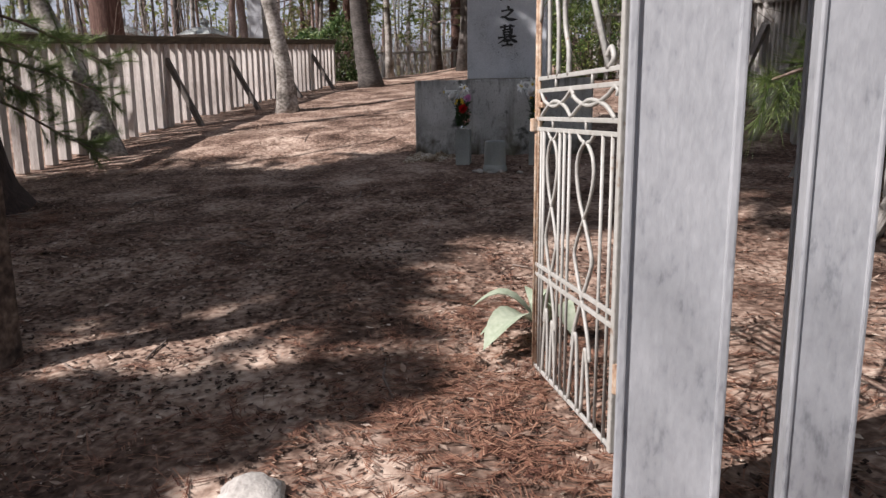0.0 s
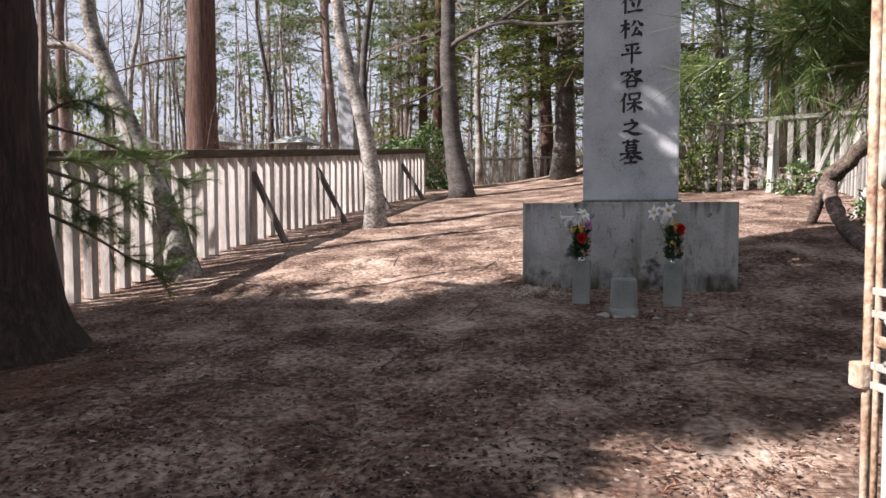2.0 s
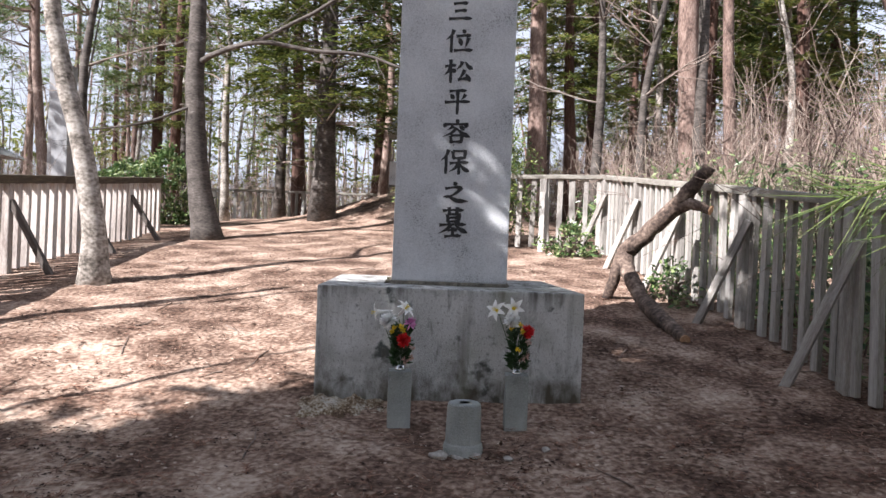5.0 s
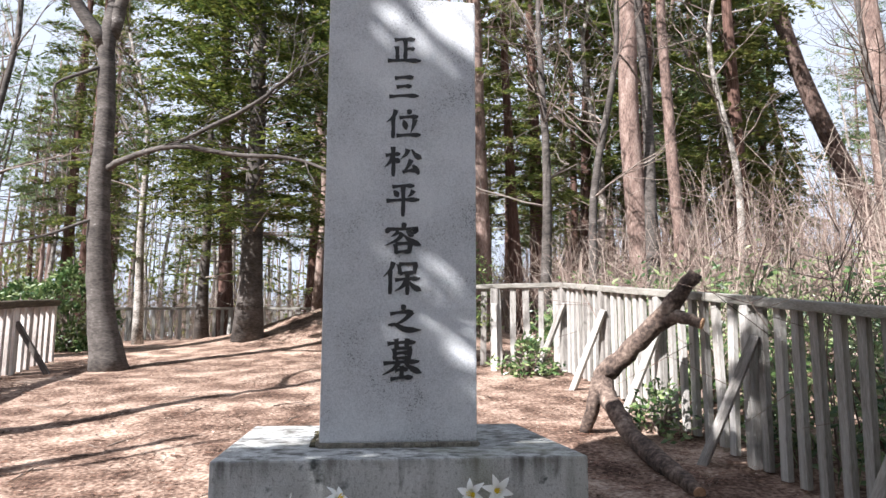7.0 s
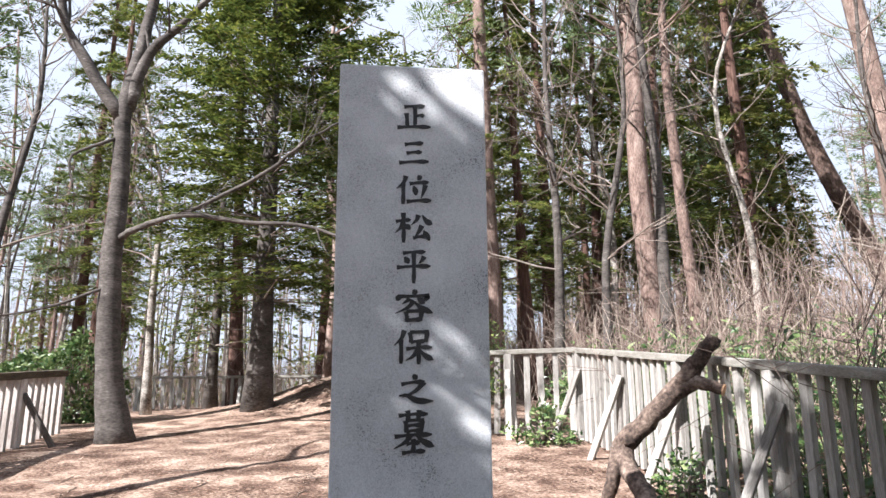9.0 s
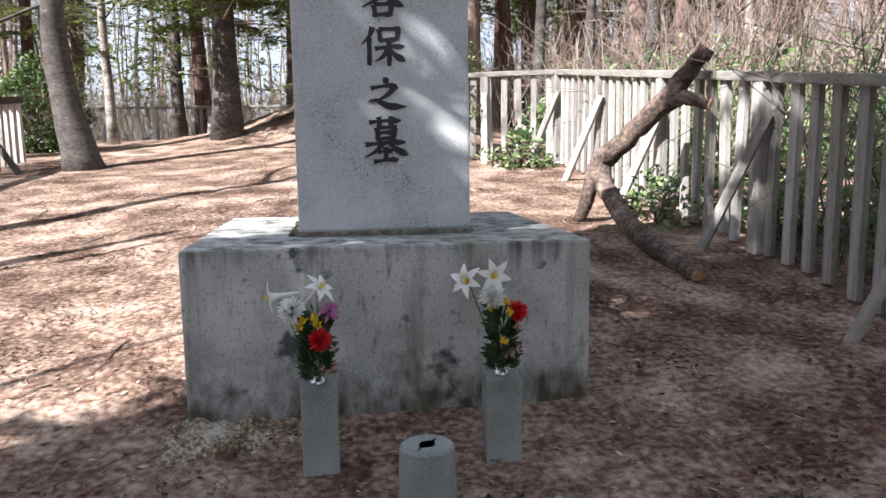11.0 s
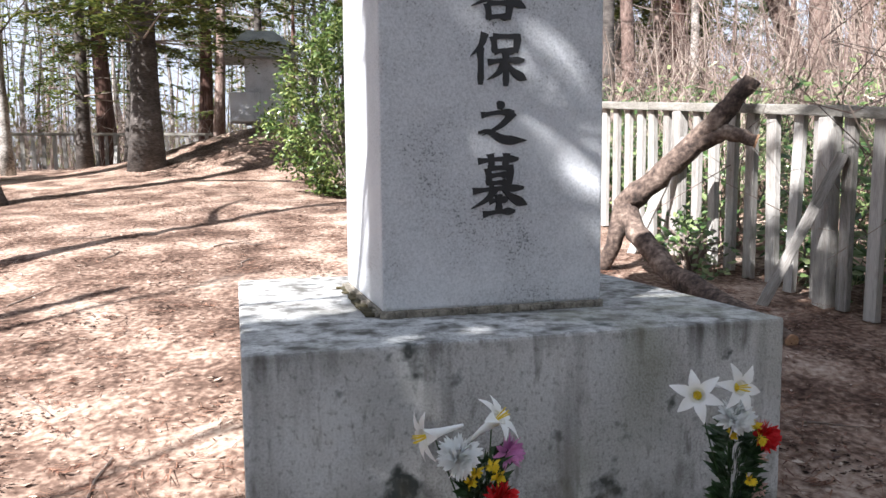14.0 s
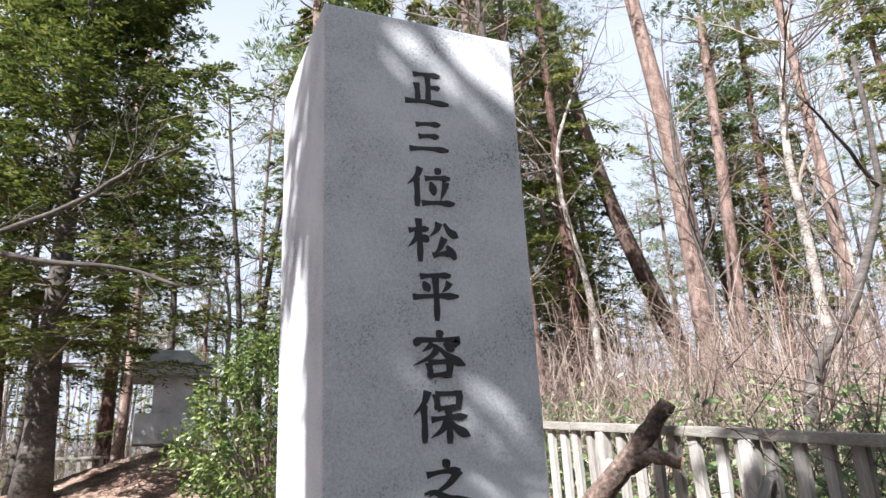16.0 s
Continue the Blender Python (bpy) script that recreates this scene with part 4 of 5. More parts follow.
def spray(g, p, d, length, count, size, width, droop=0.0):
    """A flat spray of small leaves either side of a twig."""
    up = Vector((0, 0, 1))
    side = d.cross(up)
    side = side.normalized() if side.length > 0.01 else Vector((1, 0, 0))
    for i in range(count):
        s = random.random()
        q = p + d * (length * s) - up * (droop * length * s * s)
        sg = random.choice((-1, 1))
        dd = (side * sg * random.uniform(0.3, 1.0) + d * random.uniform(0.2, 1.0) + up * random.uniform(-0.25, 0.2)).normalized()
        w = dd.cross(up + rand_dir() * 0.5).normalized()
        g.leaf(q, dd, w, size * random.uniform(0.6, 1.25) * (1.15 - 0.5 * s), width * random.uniform(0.7, 1.2))


def conifer(name, label, base, height, first, radius, trunk_r, bark, leaf_mat, whorls, per, sprays, size, width, lean=(0, 0), droop=0.25, group="", gaps=0.0):
    e = thing(name, label, "tree", base, group)
    top = Vector((lean[0], lean[1], height))
    part("trunk", trunk_geo([(0, 0, -0.15), top * 0.33 + Vector((0.03, 0, 0)), top * 0.66, top], trunk_r, trunk_r * 0.16, 0.45, 12, 4), bark, e, smooth=True)
    g, b = Geo(), Geo()
    for i in range(whorls):
        s = i / (whorls - 1)
        z = first + (height - first) * s
        c = top * (z / height)
        reach = radius * (1 - s) ** 0.6 * random.uniform(0.6, 1.15) + 0.15
        a0 = random.uniform(0, 6.28)
        for k in range(per):
            a = a0 + 6.283 * k / per + random.uniform(-0.4, 0.4)
            if random.random() < gaps:
                continue
            L = reach * random.uniform(0.45, 1.2)
            d = Vector((math.cos(a), math.sin(a), random.uniform(-0.05, 0.22) + 0.25 * s)).normalized()
            tip = c + d * L - Vector((0, 0, droop * L * 0.5))
            b.tube([c, c + d * L * 0.5 - Vector((0, 0, droop * L * 0.12)), tip], [0.012 + 0.012 * (1 - s), 0.010, 0.004], 4, cap=False)
            for j in range(sprays):
                f = 0.22 + 0.78 * (j + random.random()) / sprays
                q = c + d * (L * f) - Vector((0, 0, droop * L * 0.5 * f * f))
                ang = random.choice((-1, 1)) * random.uniform(0.3, 1.1)
                dd = Vector((math.cos(a + ang), math.sin(a + ang), random.uniform(-0.25, 0.1))).normalized()
                spray(g, q, dd, L * 0.34 * (1.25 - f) + 0.12, 14, size, width, droop)
    part("bough_mass", b, TWIG, e, kind="stuff")
    part("crown", g, leaf_mat, e, kind="stuff")
    return e


random.seed(11)
conifer("fir_tree", "dark green fir with drooping branches at the mound's foot", gz(-2.48, 20.8), 14.0, 2.3, 4.3, 0.25, BARK_GREY, FIR, 26, 9, 26, 0.18, 0.055, droop=0.16, gaps=0.06)
for k, (x, y) in enumerate(((-4.2, 24.5), (-0.2, 28.0))):
    conifer("young_fir", "dark green young fir in the wood", gz(x, y), 10 + k, 1.6, 2.3, 0.15, BARK_GREY, FIR, 20, 5, 8, 0.22, 0.05, gaps=0.3)


def red_pine(name, label, base, pts, r0, r1, crown, clumps, group=""):
    """A tall pine: bare trunk and clumps of needles on limbs high up."""
    e = thing(name, label, "tree", base, group)
    part("trunk", trunk_geo(pts, r0, r1, 0.35, 12, 4), BARK_PINE, e, smooth=True)
    g, b = Geo(), Geo()
    path = smooth_path(pts, 6)
    for i in range(clumps):
        s = random.uniform(crown, 1.0)
        c = path[min(len(path) - 1, int(s * (len(path) - 1)))]
        a = random.uniform(0, 6.28)
        L = random.uniform(0.6, 2.6) * (1.25 - s * 0.6)
        d = Vector((math.cos(a), math.sin(a), random.uniform(0.0, 0.5))).normalized()
        tip = c + d * L
        b.tube([c, c + d * L * 0.5 + Vector((0, 0, -0.08 * L)), tip], [0.035, 0.022, 0.01], 4, cap=False)
        for j in range(4):
            q = tip + Vector((random.uniform(-0.6, 0.6), random.uniform(-0.6, 0.6), random.uniform(-0.15, 0.3)))
            for m in range(26):
                v = rand_dir()
                v.z = abs(v.z) * 0.7 - 0.1
                v.normalize()
                p = q + Vector((v.x * 0.22, v.y * 0.22, v.z * 0.12))
                g.leaf(p, v, v.orthogonal().normalized(), random.uniform(0.14, 0.30), 0.05)
    part("bough_mass", b, BARK_PINE, e, kind="stuff")
    part("crown", g, PINELEAF, e, kind="stuff")
    return e


def pine_at(x0, y0, marks, r0, r1, crown, clumps, label):
    b = Vector(gz(x0, y0))
    return red_pine("red_pine", label, b, [Vector((0, 0, -0.15))] + [Vector(m) - b for m in marks], r0, r1, crown, clumps, "red pines beyond the fence")


pine_at(6.15, 20, [(6.07, 20, 3.8), (5.88, 20, 7.27), (5.94, 20, 10.1), (5.86, 20, 12), (5.9, 20, 18)], 0.29, 0.13, 0.6, 26, "tall straight pine with pale pinkish bark")
pine_at(18.3, 26.7, [(16.6, 26.7, 7.2), (14.7, 26.7, 11.8), (13.4, 26.7, 16.7), (12.6, 26.9, 21)], 0.38, 0.17, 0.72, 30, "tall leaning pine with red-brown bark")
pine_at(14.9, 23, [(14.7, 23, 5.6), (14.5, 23, 11.9), (13.8, 23, 17.8), (13.4, 23.2, 22)], 0.42, 0.18, 0.78, 30, "tall leaning pine with red-brown bark")
pine_at(2.8, 22, [(2.8, 22, 5.0), (2.72, 22, 8.2), (2.6, 22, 12.6), (2.5, 22, 17)], 0.28, 0.12, 0.65, 22, "tall straight pine with orange bark")
pine_at(7.1, 20, [(6.95, 20, 5.0), (6.75, 20, 9.8), (6.79, 20, 12.1), (6.8, 20, 16)], 0.16, 0.06, 0.6, 14, "thin pine with pale grey bark")
pine_at(16.0, 23, [(16.1, 23, 7.1), (16.5, 23, 12.0), (16.8, 23, 18)], 0.28, 0.14, 0.75, 22, "tall pine with pale bark")
pine_at(17.4, 20, [(17.4, 20, 7.3), (17.2, 20, 12.0), (17.0, 20, 18)], 0.26, 0.12, 0.7, 20, "tall pine with pale bark")

# trees of the wood, built once and repeated
random.seed(21)
woods = []
for k in range(3):
    pts = [(0, 0, -0.15), (random.uniform(-0.3, 0.3), 0, 5), (random.uniform(-0.6, 0.6), 0.2, 10), (random.uniform(-0.8, 0.8), 0, 17 + 1.5 * k)]
    woods.append(("pine", red_pine("pine_tree", "tall pine with a bare trunk and high green crown", (0, 0, 0), pts, 0.15, 0.05, 0.40, 60, "trees of the wood")))
for k in range(2):
    woods.append(("cedar", conifer("cedar_tree", "tall cedar with yellowish green hanging foliage", (0, 0, 0), 15 + 3 * k, 3.4, 1.9, 0.20, BARK_CEDAR, CEDARLEAF, 24, 6, 10, 0.23, 0.06, droop=0.6, gaps=0.36, group="trees of the wood")))
for k in range(4):
    e = thing("bare_tree", "bare leafless tree with thin grey branches", "tree", (0, 0, 0), "trees of the wood")
    h = 8 + 1.5 * k
    pts = [Vector((0, 0, -0.15)), Vector((random.uniform(-0.3, 0.3), 0, h * 0.35)), Vector((random.uniform(-0.7, 0.7), 0, h * 0.7)), Vector((random.uniform(-1, 1), 0, h))]
    part("trunk", trunk_geo(pts, 0.12, 0.03, 0.3, 8, 4), (BARK_PALE, BARK_GREY)[k % 2], e, smooth=True)
    g = Geo()
    path = smooth_path(pts, 6)
    for i in range(20):
        c = path[random.randint(5, len(path) - 1)]
        d = rand_dir()
        d.z = abs(d.z) * 0.7 + 0.15
        twigs(g, c, d.normalized(), random.uniform(1.2, 2.6), 0.021, 2)
    part("twig_mass", g, TWIG, e, kind="stuff")
    woods.append(("bare", e))

random.seed(5)
spots = []


def plant(x, y, kinds, scale):
    if any((x - a) ** 2 + (y - b) ** 2 < 1.6 for a, b in spots):
        return
    spots.append((x, y))
    kind = random.choice(kinds)
    src = random.choice([w for w in woods if w[0] == kind])[1]
    s = random.uniform(0.8, 1.2) * scale
    ob = copy_thing(src, pose(*gz(x, y), random.uniform(-2.5, 2.5), random.uniform(-2.5, 2.5), random.uniform(0, 360)) @ Matrix.Scale(s, 4))


for i in range(52):  # north: the open wood behind the far fence
    plant(random.uniform(-24, 16), random.uniform(29, 62), ("pine", "pine", "cedar", "bare", "bare", "bare"), 1.0)
for i in range(60):  # east: behind the side fence
    east = random.uniform(11, 38)
    plant(east, random.uniform(24 if east < 20 else 8, 54), ("pine", "cedar", "bare", "bare", "pine", "bare", "pine"), 1.0)
for i in range(40):  # west: bare trees round the neighbouring graves
    plant(random.uniform(-40, -12), random.uniform(10, 50), ("bare", "bare", "bare", "pine"), 1.0)
for x, y, k in ((-5.3, 22.8, "bare"), (-4.6, 30.5, "cedar"), (-1.8, 31.5, "cedar"), (3.9, 22.7, "cedar"), (8.0, 24.4, "cedar"), (6.9, 26.6, "cedar"), (-7.6, 25.5, "cedar"), (-8.6, 22, "bare"), (-3.4, 25.5, "bare"), (1.6, 27.0, "bare"), (-1.3, 25.6, "pine"), (3.6, 19.2, "bare"), (4.3, 18.0, "bare"), (4.9, 24.5, "cedar"), (3.7, 27.5, "cedar"), (5.6, 18.4, "bare"), (7.9, 19.2, "bare"), (6.4, 24.0, "bare"), (10.8, 24.0, "cedar"), (8.9, 26, "cedar"), (12.6, 27.5, "cedar"), (7.4, 29.0, "cedar"), (15.5, 30.0, "cedar"), (5.9, 33.0, "cedar"), (10.4, 33.5, "cedar"), (2.6, 31.0, "cedar"), (12.0, 20.0, "bare"), (10.2, 15.5, "bare"), (13.5, 17.0, "bare"), (-9.0, 28, "cedar"), (-11.5, 26, "pine"), (19.0, 24.0, "cedar"), (22.0, 20.0, "cedar"), (21.0, 28.0, "cedar"), (16.0, 16.0, "cedar")):
    plant(x, y, (k,), 1.0)
# unseen conifers added behind and beside the way in, to block sun and sky
shade = conifer("shade_cedar", "unseen dense cedar added to cast shade", gz(-8.95, 0.68), 17.2, 3.4, 2.9, 0.33, BARK_CEDAR, CEDARLEAF, 35, 8, 11, 0.52, 0.17, droop=0.5, group="cedars behind the gate")
for x, y, s in ((-11.7, -0.8, 0.9), (-2.9, -3.3, 0.66), (-5.3, -0.5, 0.38), (-9.0, -8.8, 0.9), (-5.2, -7.6, 0.82), (7.2, -1.2, 0.7), (7.6, 2.4, 0.7), (8.2, 5.8, 0.62), (11.0, 0.5, 0.85), (11.5, 4.5, 0.85), (-15.5, -1.0, 0.85), (-16.0, -9.0, 0.9)):
    copy_thing(shade, pose(*gz(x, y), 0, 0, random.uniform(0, 360)) @ Matrix.Scale(s, 4))
# unseen pines added to dapple the ground and shade the gate post
for x, y, s, k in ((-10.2, 3.4, 0.46, 0), (-7.6, 1.6, 0.45, 2), (-6.9, -4.4, 0.8, 2)):
    copy_thing(woods[k][1], pose(*gz(x, y), 0, 0, random.uniform(0, 360)) @ Matrix.Scale(s, 4))
for kind, e in woods:  # the originals stand at the back of the wood
    e.matrix_basis = pose(*gz(random.uniform(-30, 20), random.uniform(64, 74)), 0, 0, 0)

# big cedar by the path: shade-darkened bark, unseen crown added to shade the grave
random.seed(31)


def build_shade_cedar():
    b = Vector(gz(-4.45, 6.1))
    e = thing("big_cedar", "thick cedar trunk coloured dark as in shade, with reddish needles round its foot", "tree", b)
    part("trunk", trunk_geo([(0, 0, -0.2), (-0.05, 0, 1.2), (-0.1, 0, 4.0), (-0.2, 0.0, 8), (-0.3, 0, 14)], 0.40, 0.12, 0.9, 18, 6, 0.05), BARK_SHADED, e, smooth=True)
    br, g = Geo(), Geo()
    for i in range(34):
        z = random.uniform(5.6, 12.0)
        a = random.uniform(-1.5, 0.15)
        L = random.uniform(2.2, 5.6) * (1.15 - (z - 5.6) / 11)
        if i >= 16:  # short unseen boughs round the trunk, added to shade the slab
            z, a, L = random.uniform(5.8, 9.6), random.uniform(-3.1, 0.2), random.uniform(1.0, 2.5)
        d = Vector((math.cos(a), math.sin(a), 0.12)).normalized()
        c = Vector((-0.1, 0, z))
        br.tube([c, c + d * L * 0.5, c + d * L - Vector((0, 0, 0.25 * L))], [0.04, 0.025, 0.01], 4, cap=False)
        for j in range(12):
            f = random.uniform(0.25, 1)
            q = c + d * L * f - Vector((0, 0, 0.25 * L * f * f))
            ang = random.uniform(-1.1, 1.1)
            spray(g, q, Vector((math.cos(a + ang), math.sin(a + ang), -0.2)).normalized(), 0.6, 12, 0.34, 0.12, 0.4)
    part("bough_mass", br, BARK_CEDAR, e, kind="stuff")
    part("crown", g, CEDARLEAF, e, kind="stuff")


build_shade_cedar()


def tuft(g, p, d, count, length, width=0.0016, spreadness=0.75):
    for i in range(count):
        v = (d + rand_dir() * spreadness).normalized()
        v.z -= 0.02
        v.normalize()
        w = v.cross(rand_dir())
        g.needle(p + d * random.uniform(-0.05, 0.05), v, w.normalized(), length * random.uniform(0.7, 1.15), width)


def pine_sapling(name, label, base, branches, count, length, width):
    b = Vector(base)
    e = thing(name, label, "tree", b)
    for pts, r, tufts in branches:
        q = smooth_path([Vector(p) - b for p in pts], 5)
        part("branch", Geo().tube(q, taper(len(q), r, r * 0.3), 7), BARK_PINE, e, smooth=True)
        g = Geo()
        for i in range(tufts):
            k = random.randint(len(q) // 4, len(q) - 1)
            dirn = (q[k] - q[k - 1]).normalized()
            d = (dirn * 0.8 + rand_dir() * 0.8).normalized()
            L = random.uniform(0.08, 0.35)
            tip = q[k] + d * L
            g.tube([q[k], tip], [0.004, 0.003], 3, cap=False)
            for s in (0.4, 0.7, 1.0):
                tuft(g, q[k].lerp(tip, s), d, count, length, width)
        part("needle_mass", g, NEARPINE, e, kind="stuff")
    return e


random.seed(41)
pine_sapling("young_pine", "young pine with long bright green needles reaching over the path", gz(2.75, 5.0), [
    ([(2.75, 5.0, ground_z(2.75, 5.0) - 0.05), (2.7, 5.0, 1.2), (2.68, 5.0, 2.2), (2.6, 5.0, 3.4)], 0.055, 14),
    ([(2.7, 5.0, 2.0), (2.0, 4.9, 2.2), (1.3, 4.8, 2.2), (0.8, 4.7, 2.12)], 0.022, 70),
    ([(2.7, 5.0, 2.3), (2.1, 4.8, 2.6), (1.5, 4.7, 2.6), (0.95, 4.6, 2.45)], 0.022, 70),
    ([(2.7, 5.0, 1.8), (2.1, 4.7, 2.0), (1.6, 4.8, 2.05), (1.0, 4.7, 2.0)], 0.02, 60),
    ([(2.7, 5.0, 1.3), (2.3, 4.7, 1.45), (2.0, 4.5, 1.45), (1.75, 4.3, 1.38)], 0.02, 18),
    ([(2.66, 5.0, 2.7), (2.1, 5.3, 3.0), (1.5, 5.4, 3.0), (1.2, 5.4, 2.9)], 0.02, 26),
    ([(2.7, 5.0, 2.2), (2.5, 4.3, 2.3), (2.3, 3.7, 2.2), (2.1, 3.3, 2.0)], 0.02, 26),
    ([(2.7, 5.0, 1.5), (2.6, 4.4, 1.6), (2.3, 3.8, 1.5), (2.0, 3.5, 1.3)], 0.02, 22),
    ([(2.66, 5.0, 2.9), (2.7, 4.3, 3.2), (2.5, 3.6, 3.2)], 0.02, 18),
    ([(2.66, 5.0, 2.5), (2.0, 4.5, 2.95), (1.5, 4.2, 3.0), (1.0, 4.4, 2.8)], 0.02, 70),
    ([(2.7, 5.0, 2.0), (2.1, 4.5, 2.3), (1.6, 4.15, 2.45), (1.2, 4.2, 2.42)], 0.02, 70),
    ([(2.7, 5.0, 1.9), (2.0, 5.0, 2.1), (1.6, 4.9, 2.1), (1.1, 4.8, 2.05)], 0.02, 50),
    ([(2.7, 5.0, 2.1), (2.2, 4.2, 2.6), (1.9, 3.8, 2.7)], 0.02, 30),
    ([(2.66, 5.0, 3.0), (2.0, 4.8, 3.35), (1.3, 4.6, 3.4)], 0.02, 50)], 24, 0.185, 0.0031)
pine_sapling("pine_bough", "dark drooping pine bough in front of the fence", gz(-5.05, 7.0), [
    ([(-5.05, 7.0, ground_z(-5.05, 7.0) - 0.05), (-5.05, 7.0, 1.5), (-5.0, 7.0, 2.6), (-5.0, 7.05, 4.0), (-4.9, 7.1, 5.3)], 0.06, 8),
    ([(-4.92, 7.1, 5.1), (-3.6, 7.4, 5.0), (-2.5, 7.65, 4.75), (-1.85, 7.82, 4.35)], 0.028, 26),
    ([(-2.6, 7.6, 4.78), (-2.2, 7.4, 4.85), (-1.8, 7.4, 4.75)], 0.012, 12),
    ([(-5.0, 7.0, 1.9), (-4.7, 7.3, 1.75), (-4.4, 7.6, 1.6), (-4.1, 7.8, 1.45)], 0.02, 26),
    ([(-5.0, 7.0, 2.3), (-4.8, 7.4, 2.2), (-4.5, 7.7, 2.0), (-4.2, 7.9, 1.8)], 0.02, 24),
    ([(-5.0, 7.0, 1.5), (-4.8, 7.3, 1.3), (-4.6, 7.6, 1.05), (-4.4, 7.8, 0.9)], 0.02, 22),
    ([(-5.0, 7.0, 2.0), (-5.1, 7.6, 2.0), (-5.1, 8.1, 1.8)], 0.02, 26),
    ([(-5.0, 7.0, 2.4), (-4.6, 7.0, 2.5), (-4.2, 7.1, 2.35)], 0.02, 26),
    ([(-5.0, 7.0, 1.7), (-4.6, 6.9, 1.6), (-4.3, 7.0, 1.4)], 0.02, 26)], 34, 0.14, 0.0035)

# ---- shrubs and undergrowth ----
random.seed(51)


def shrub(name, label, x, y, rx, ry, h, count, size, mat):
    b = Vector(gz(x, y))
    e = thing(name, label, "shrub", b)
    st, g = Geo(), Geo()
    for i in range(26):
        a = random.uniform(0, 6.28)
        r = random.random() ** 0.5
        tip = Vector((math.cos(a) * rx * r * 0.85, math.sin(a) * ry * r * 0.85, h * random.uniform(0.5, 0.95) * (1 - 0.35 * r * r)))
        st.tube([(0, 0, -0.05), tip * 0.5 + Vector((0, 0, 0.1)), tip], [0.018, 0.012, 0.004], 4, cap=False)
    clumps = []
    for i in range(int(count / 14)):
        v = rand_dir()
        k = random.uniform(0.35, 1.0) ** 0.5 * (1.0 + 0.55 * noise.noise(v * 2.4 + Vector((x, y, 0))))
        z = (v.z * 0.5 + 0.5) * h * (0.75 + 0.25 * k)
        w = 1.0 - 0.55 * (z / h) ** 2
        clumps.append((Vector((v.x * rx * k * w, v.y * ry * k * w, max(0.04, z))), v))
    for c, v in clumps:
        for i in range(14):
            d = (v * 0.5 + rand_dir() + Vector((0, 0, 0.15))).normalized()
            g.leaf(c + rand_dir() * 0.10, d, d.orthogonal().normalized(), size * random.uniform(0.6, 1.2), size * 0.5)
    part("stem_mass", st, TWIG, e, kind="stuff")
    part("foliage", g, mat, e, kind="stuff")


shrub("evergreen_shrub", "dense glossy evergreen shrub behind the monument", 0.75, 17.0, 1.35, 1.05, 2.7, 11000, 0.085, SHRUBLEAF)
shrub("low_shrub", "low leafy evergreen shrub at the fence's foot", 2.68, 11.6, 0.22, 0.5, 0.45, 420, 0.08, UNDERLEAF)
shrub("low_shrub", "low leafy evergreen shrub at the fence's foot", 2.3, 15.4, 0.5, 0.4, 0.5, 500, 0.10, UNDERLEAF)
shrub("evergreen_shrub", "leafy evergreen shrub beyond the fence's end", -6.0, 20.6, 1.1, 0.9, 1.7, 3000, 0.12, UNDERLEAF)
shrub("evergreen_shrub", "leafy evergreen shrub beyond the fence's end", -7.4, 21.6, 1.2, 0.9, 1.5, 2500, 0.12, UNDERLEAF)


def build_undergrowth():
    leaves, stems = Geo(), Geo()
    for i in range(2300):
        x, y = 3.2 + 5.8 * random.random() ** 1.5, random.uniform(4.0, 19.0)
        if x < 3.6 and random.random() < 0.3:
            continue
        z = ground_z(x, y, False)
        h = random.uniform(0.3, 1.6) if x > 3.8 else random.uniform(0.15, 1.1)
        for j in range(10):
            d = (rand_dir() + Vector((0, 0, 0.3))).normalized()
            leaves.leaf(Vector((x, y, z + h * random.uniform(0.3, 1.0))) + rand_dir() * 0.15, d, d.orthogonal().normalized(), random.uniform(0.08, 0.2), random.uniform(0.04, 0.07))
    single("undergrowth", leaves, UNDERLEAF, "broad green leaves of low evergreen undergrowth", "undergrowth", kind="stuff")
    for i in range(5200):
        zone = random.random()
        if zone < 0.62:
            x, y = random.uniform(3.3, 17), random.uniform(8, 34)
        elif zone < 0.85:
            x, y = random.uniform(-18, 8), random.uniform(28.5, 40)
        else:
            x, y = random.uniform(-22, -8.5), random.uniform(12, 34)
        z = ground_z(x, y, False)
        h = random.uniform(0.8, 2.2) * (1.0 if x < 5.5 else 1.5)
        p = Vector((x, y, z - 0.05))
        lean = Vector((random.uniform(-0.4, 0.4), random.uniform(-0.4, 0.4), 1)).normalized()
        q = p + lean * h * 0.5
        t = q + (lean + rand_dir() * 0.3).normalized() * h * 0.5
        stems.tube([p, q, t], [0.010, 0.007, 0.003], 3, cap=False)
        for j in range(5):
            d = (lean * 0.6 + rand_dir() * 0.8).normalized()
            s = q.lerp(t, random.random())
            stems.tube([s, s + d * random.uniform(0.3, 1.1)], [0.005, 0.002], 3, cap=False)
    single("dry_brush", stems, BRUSH, "tangle of dry brown brushwood stems", "brushwood", kind="stuff")


build_undergrowth()


def ring(lo, hi, start, end):
    """A random place round the plot, between two distances and two bearings in degrees from east."""
    a, r = radians(random.uniform(start, end)), math.sqrt(random.uniform(lo * lo, hi * hi))
    return r * math.cos(a), 12 + r * math.sin(a)


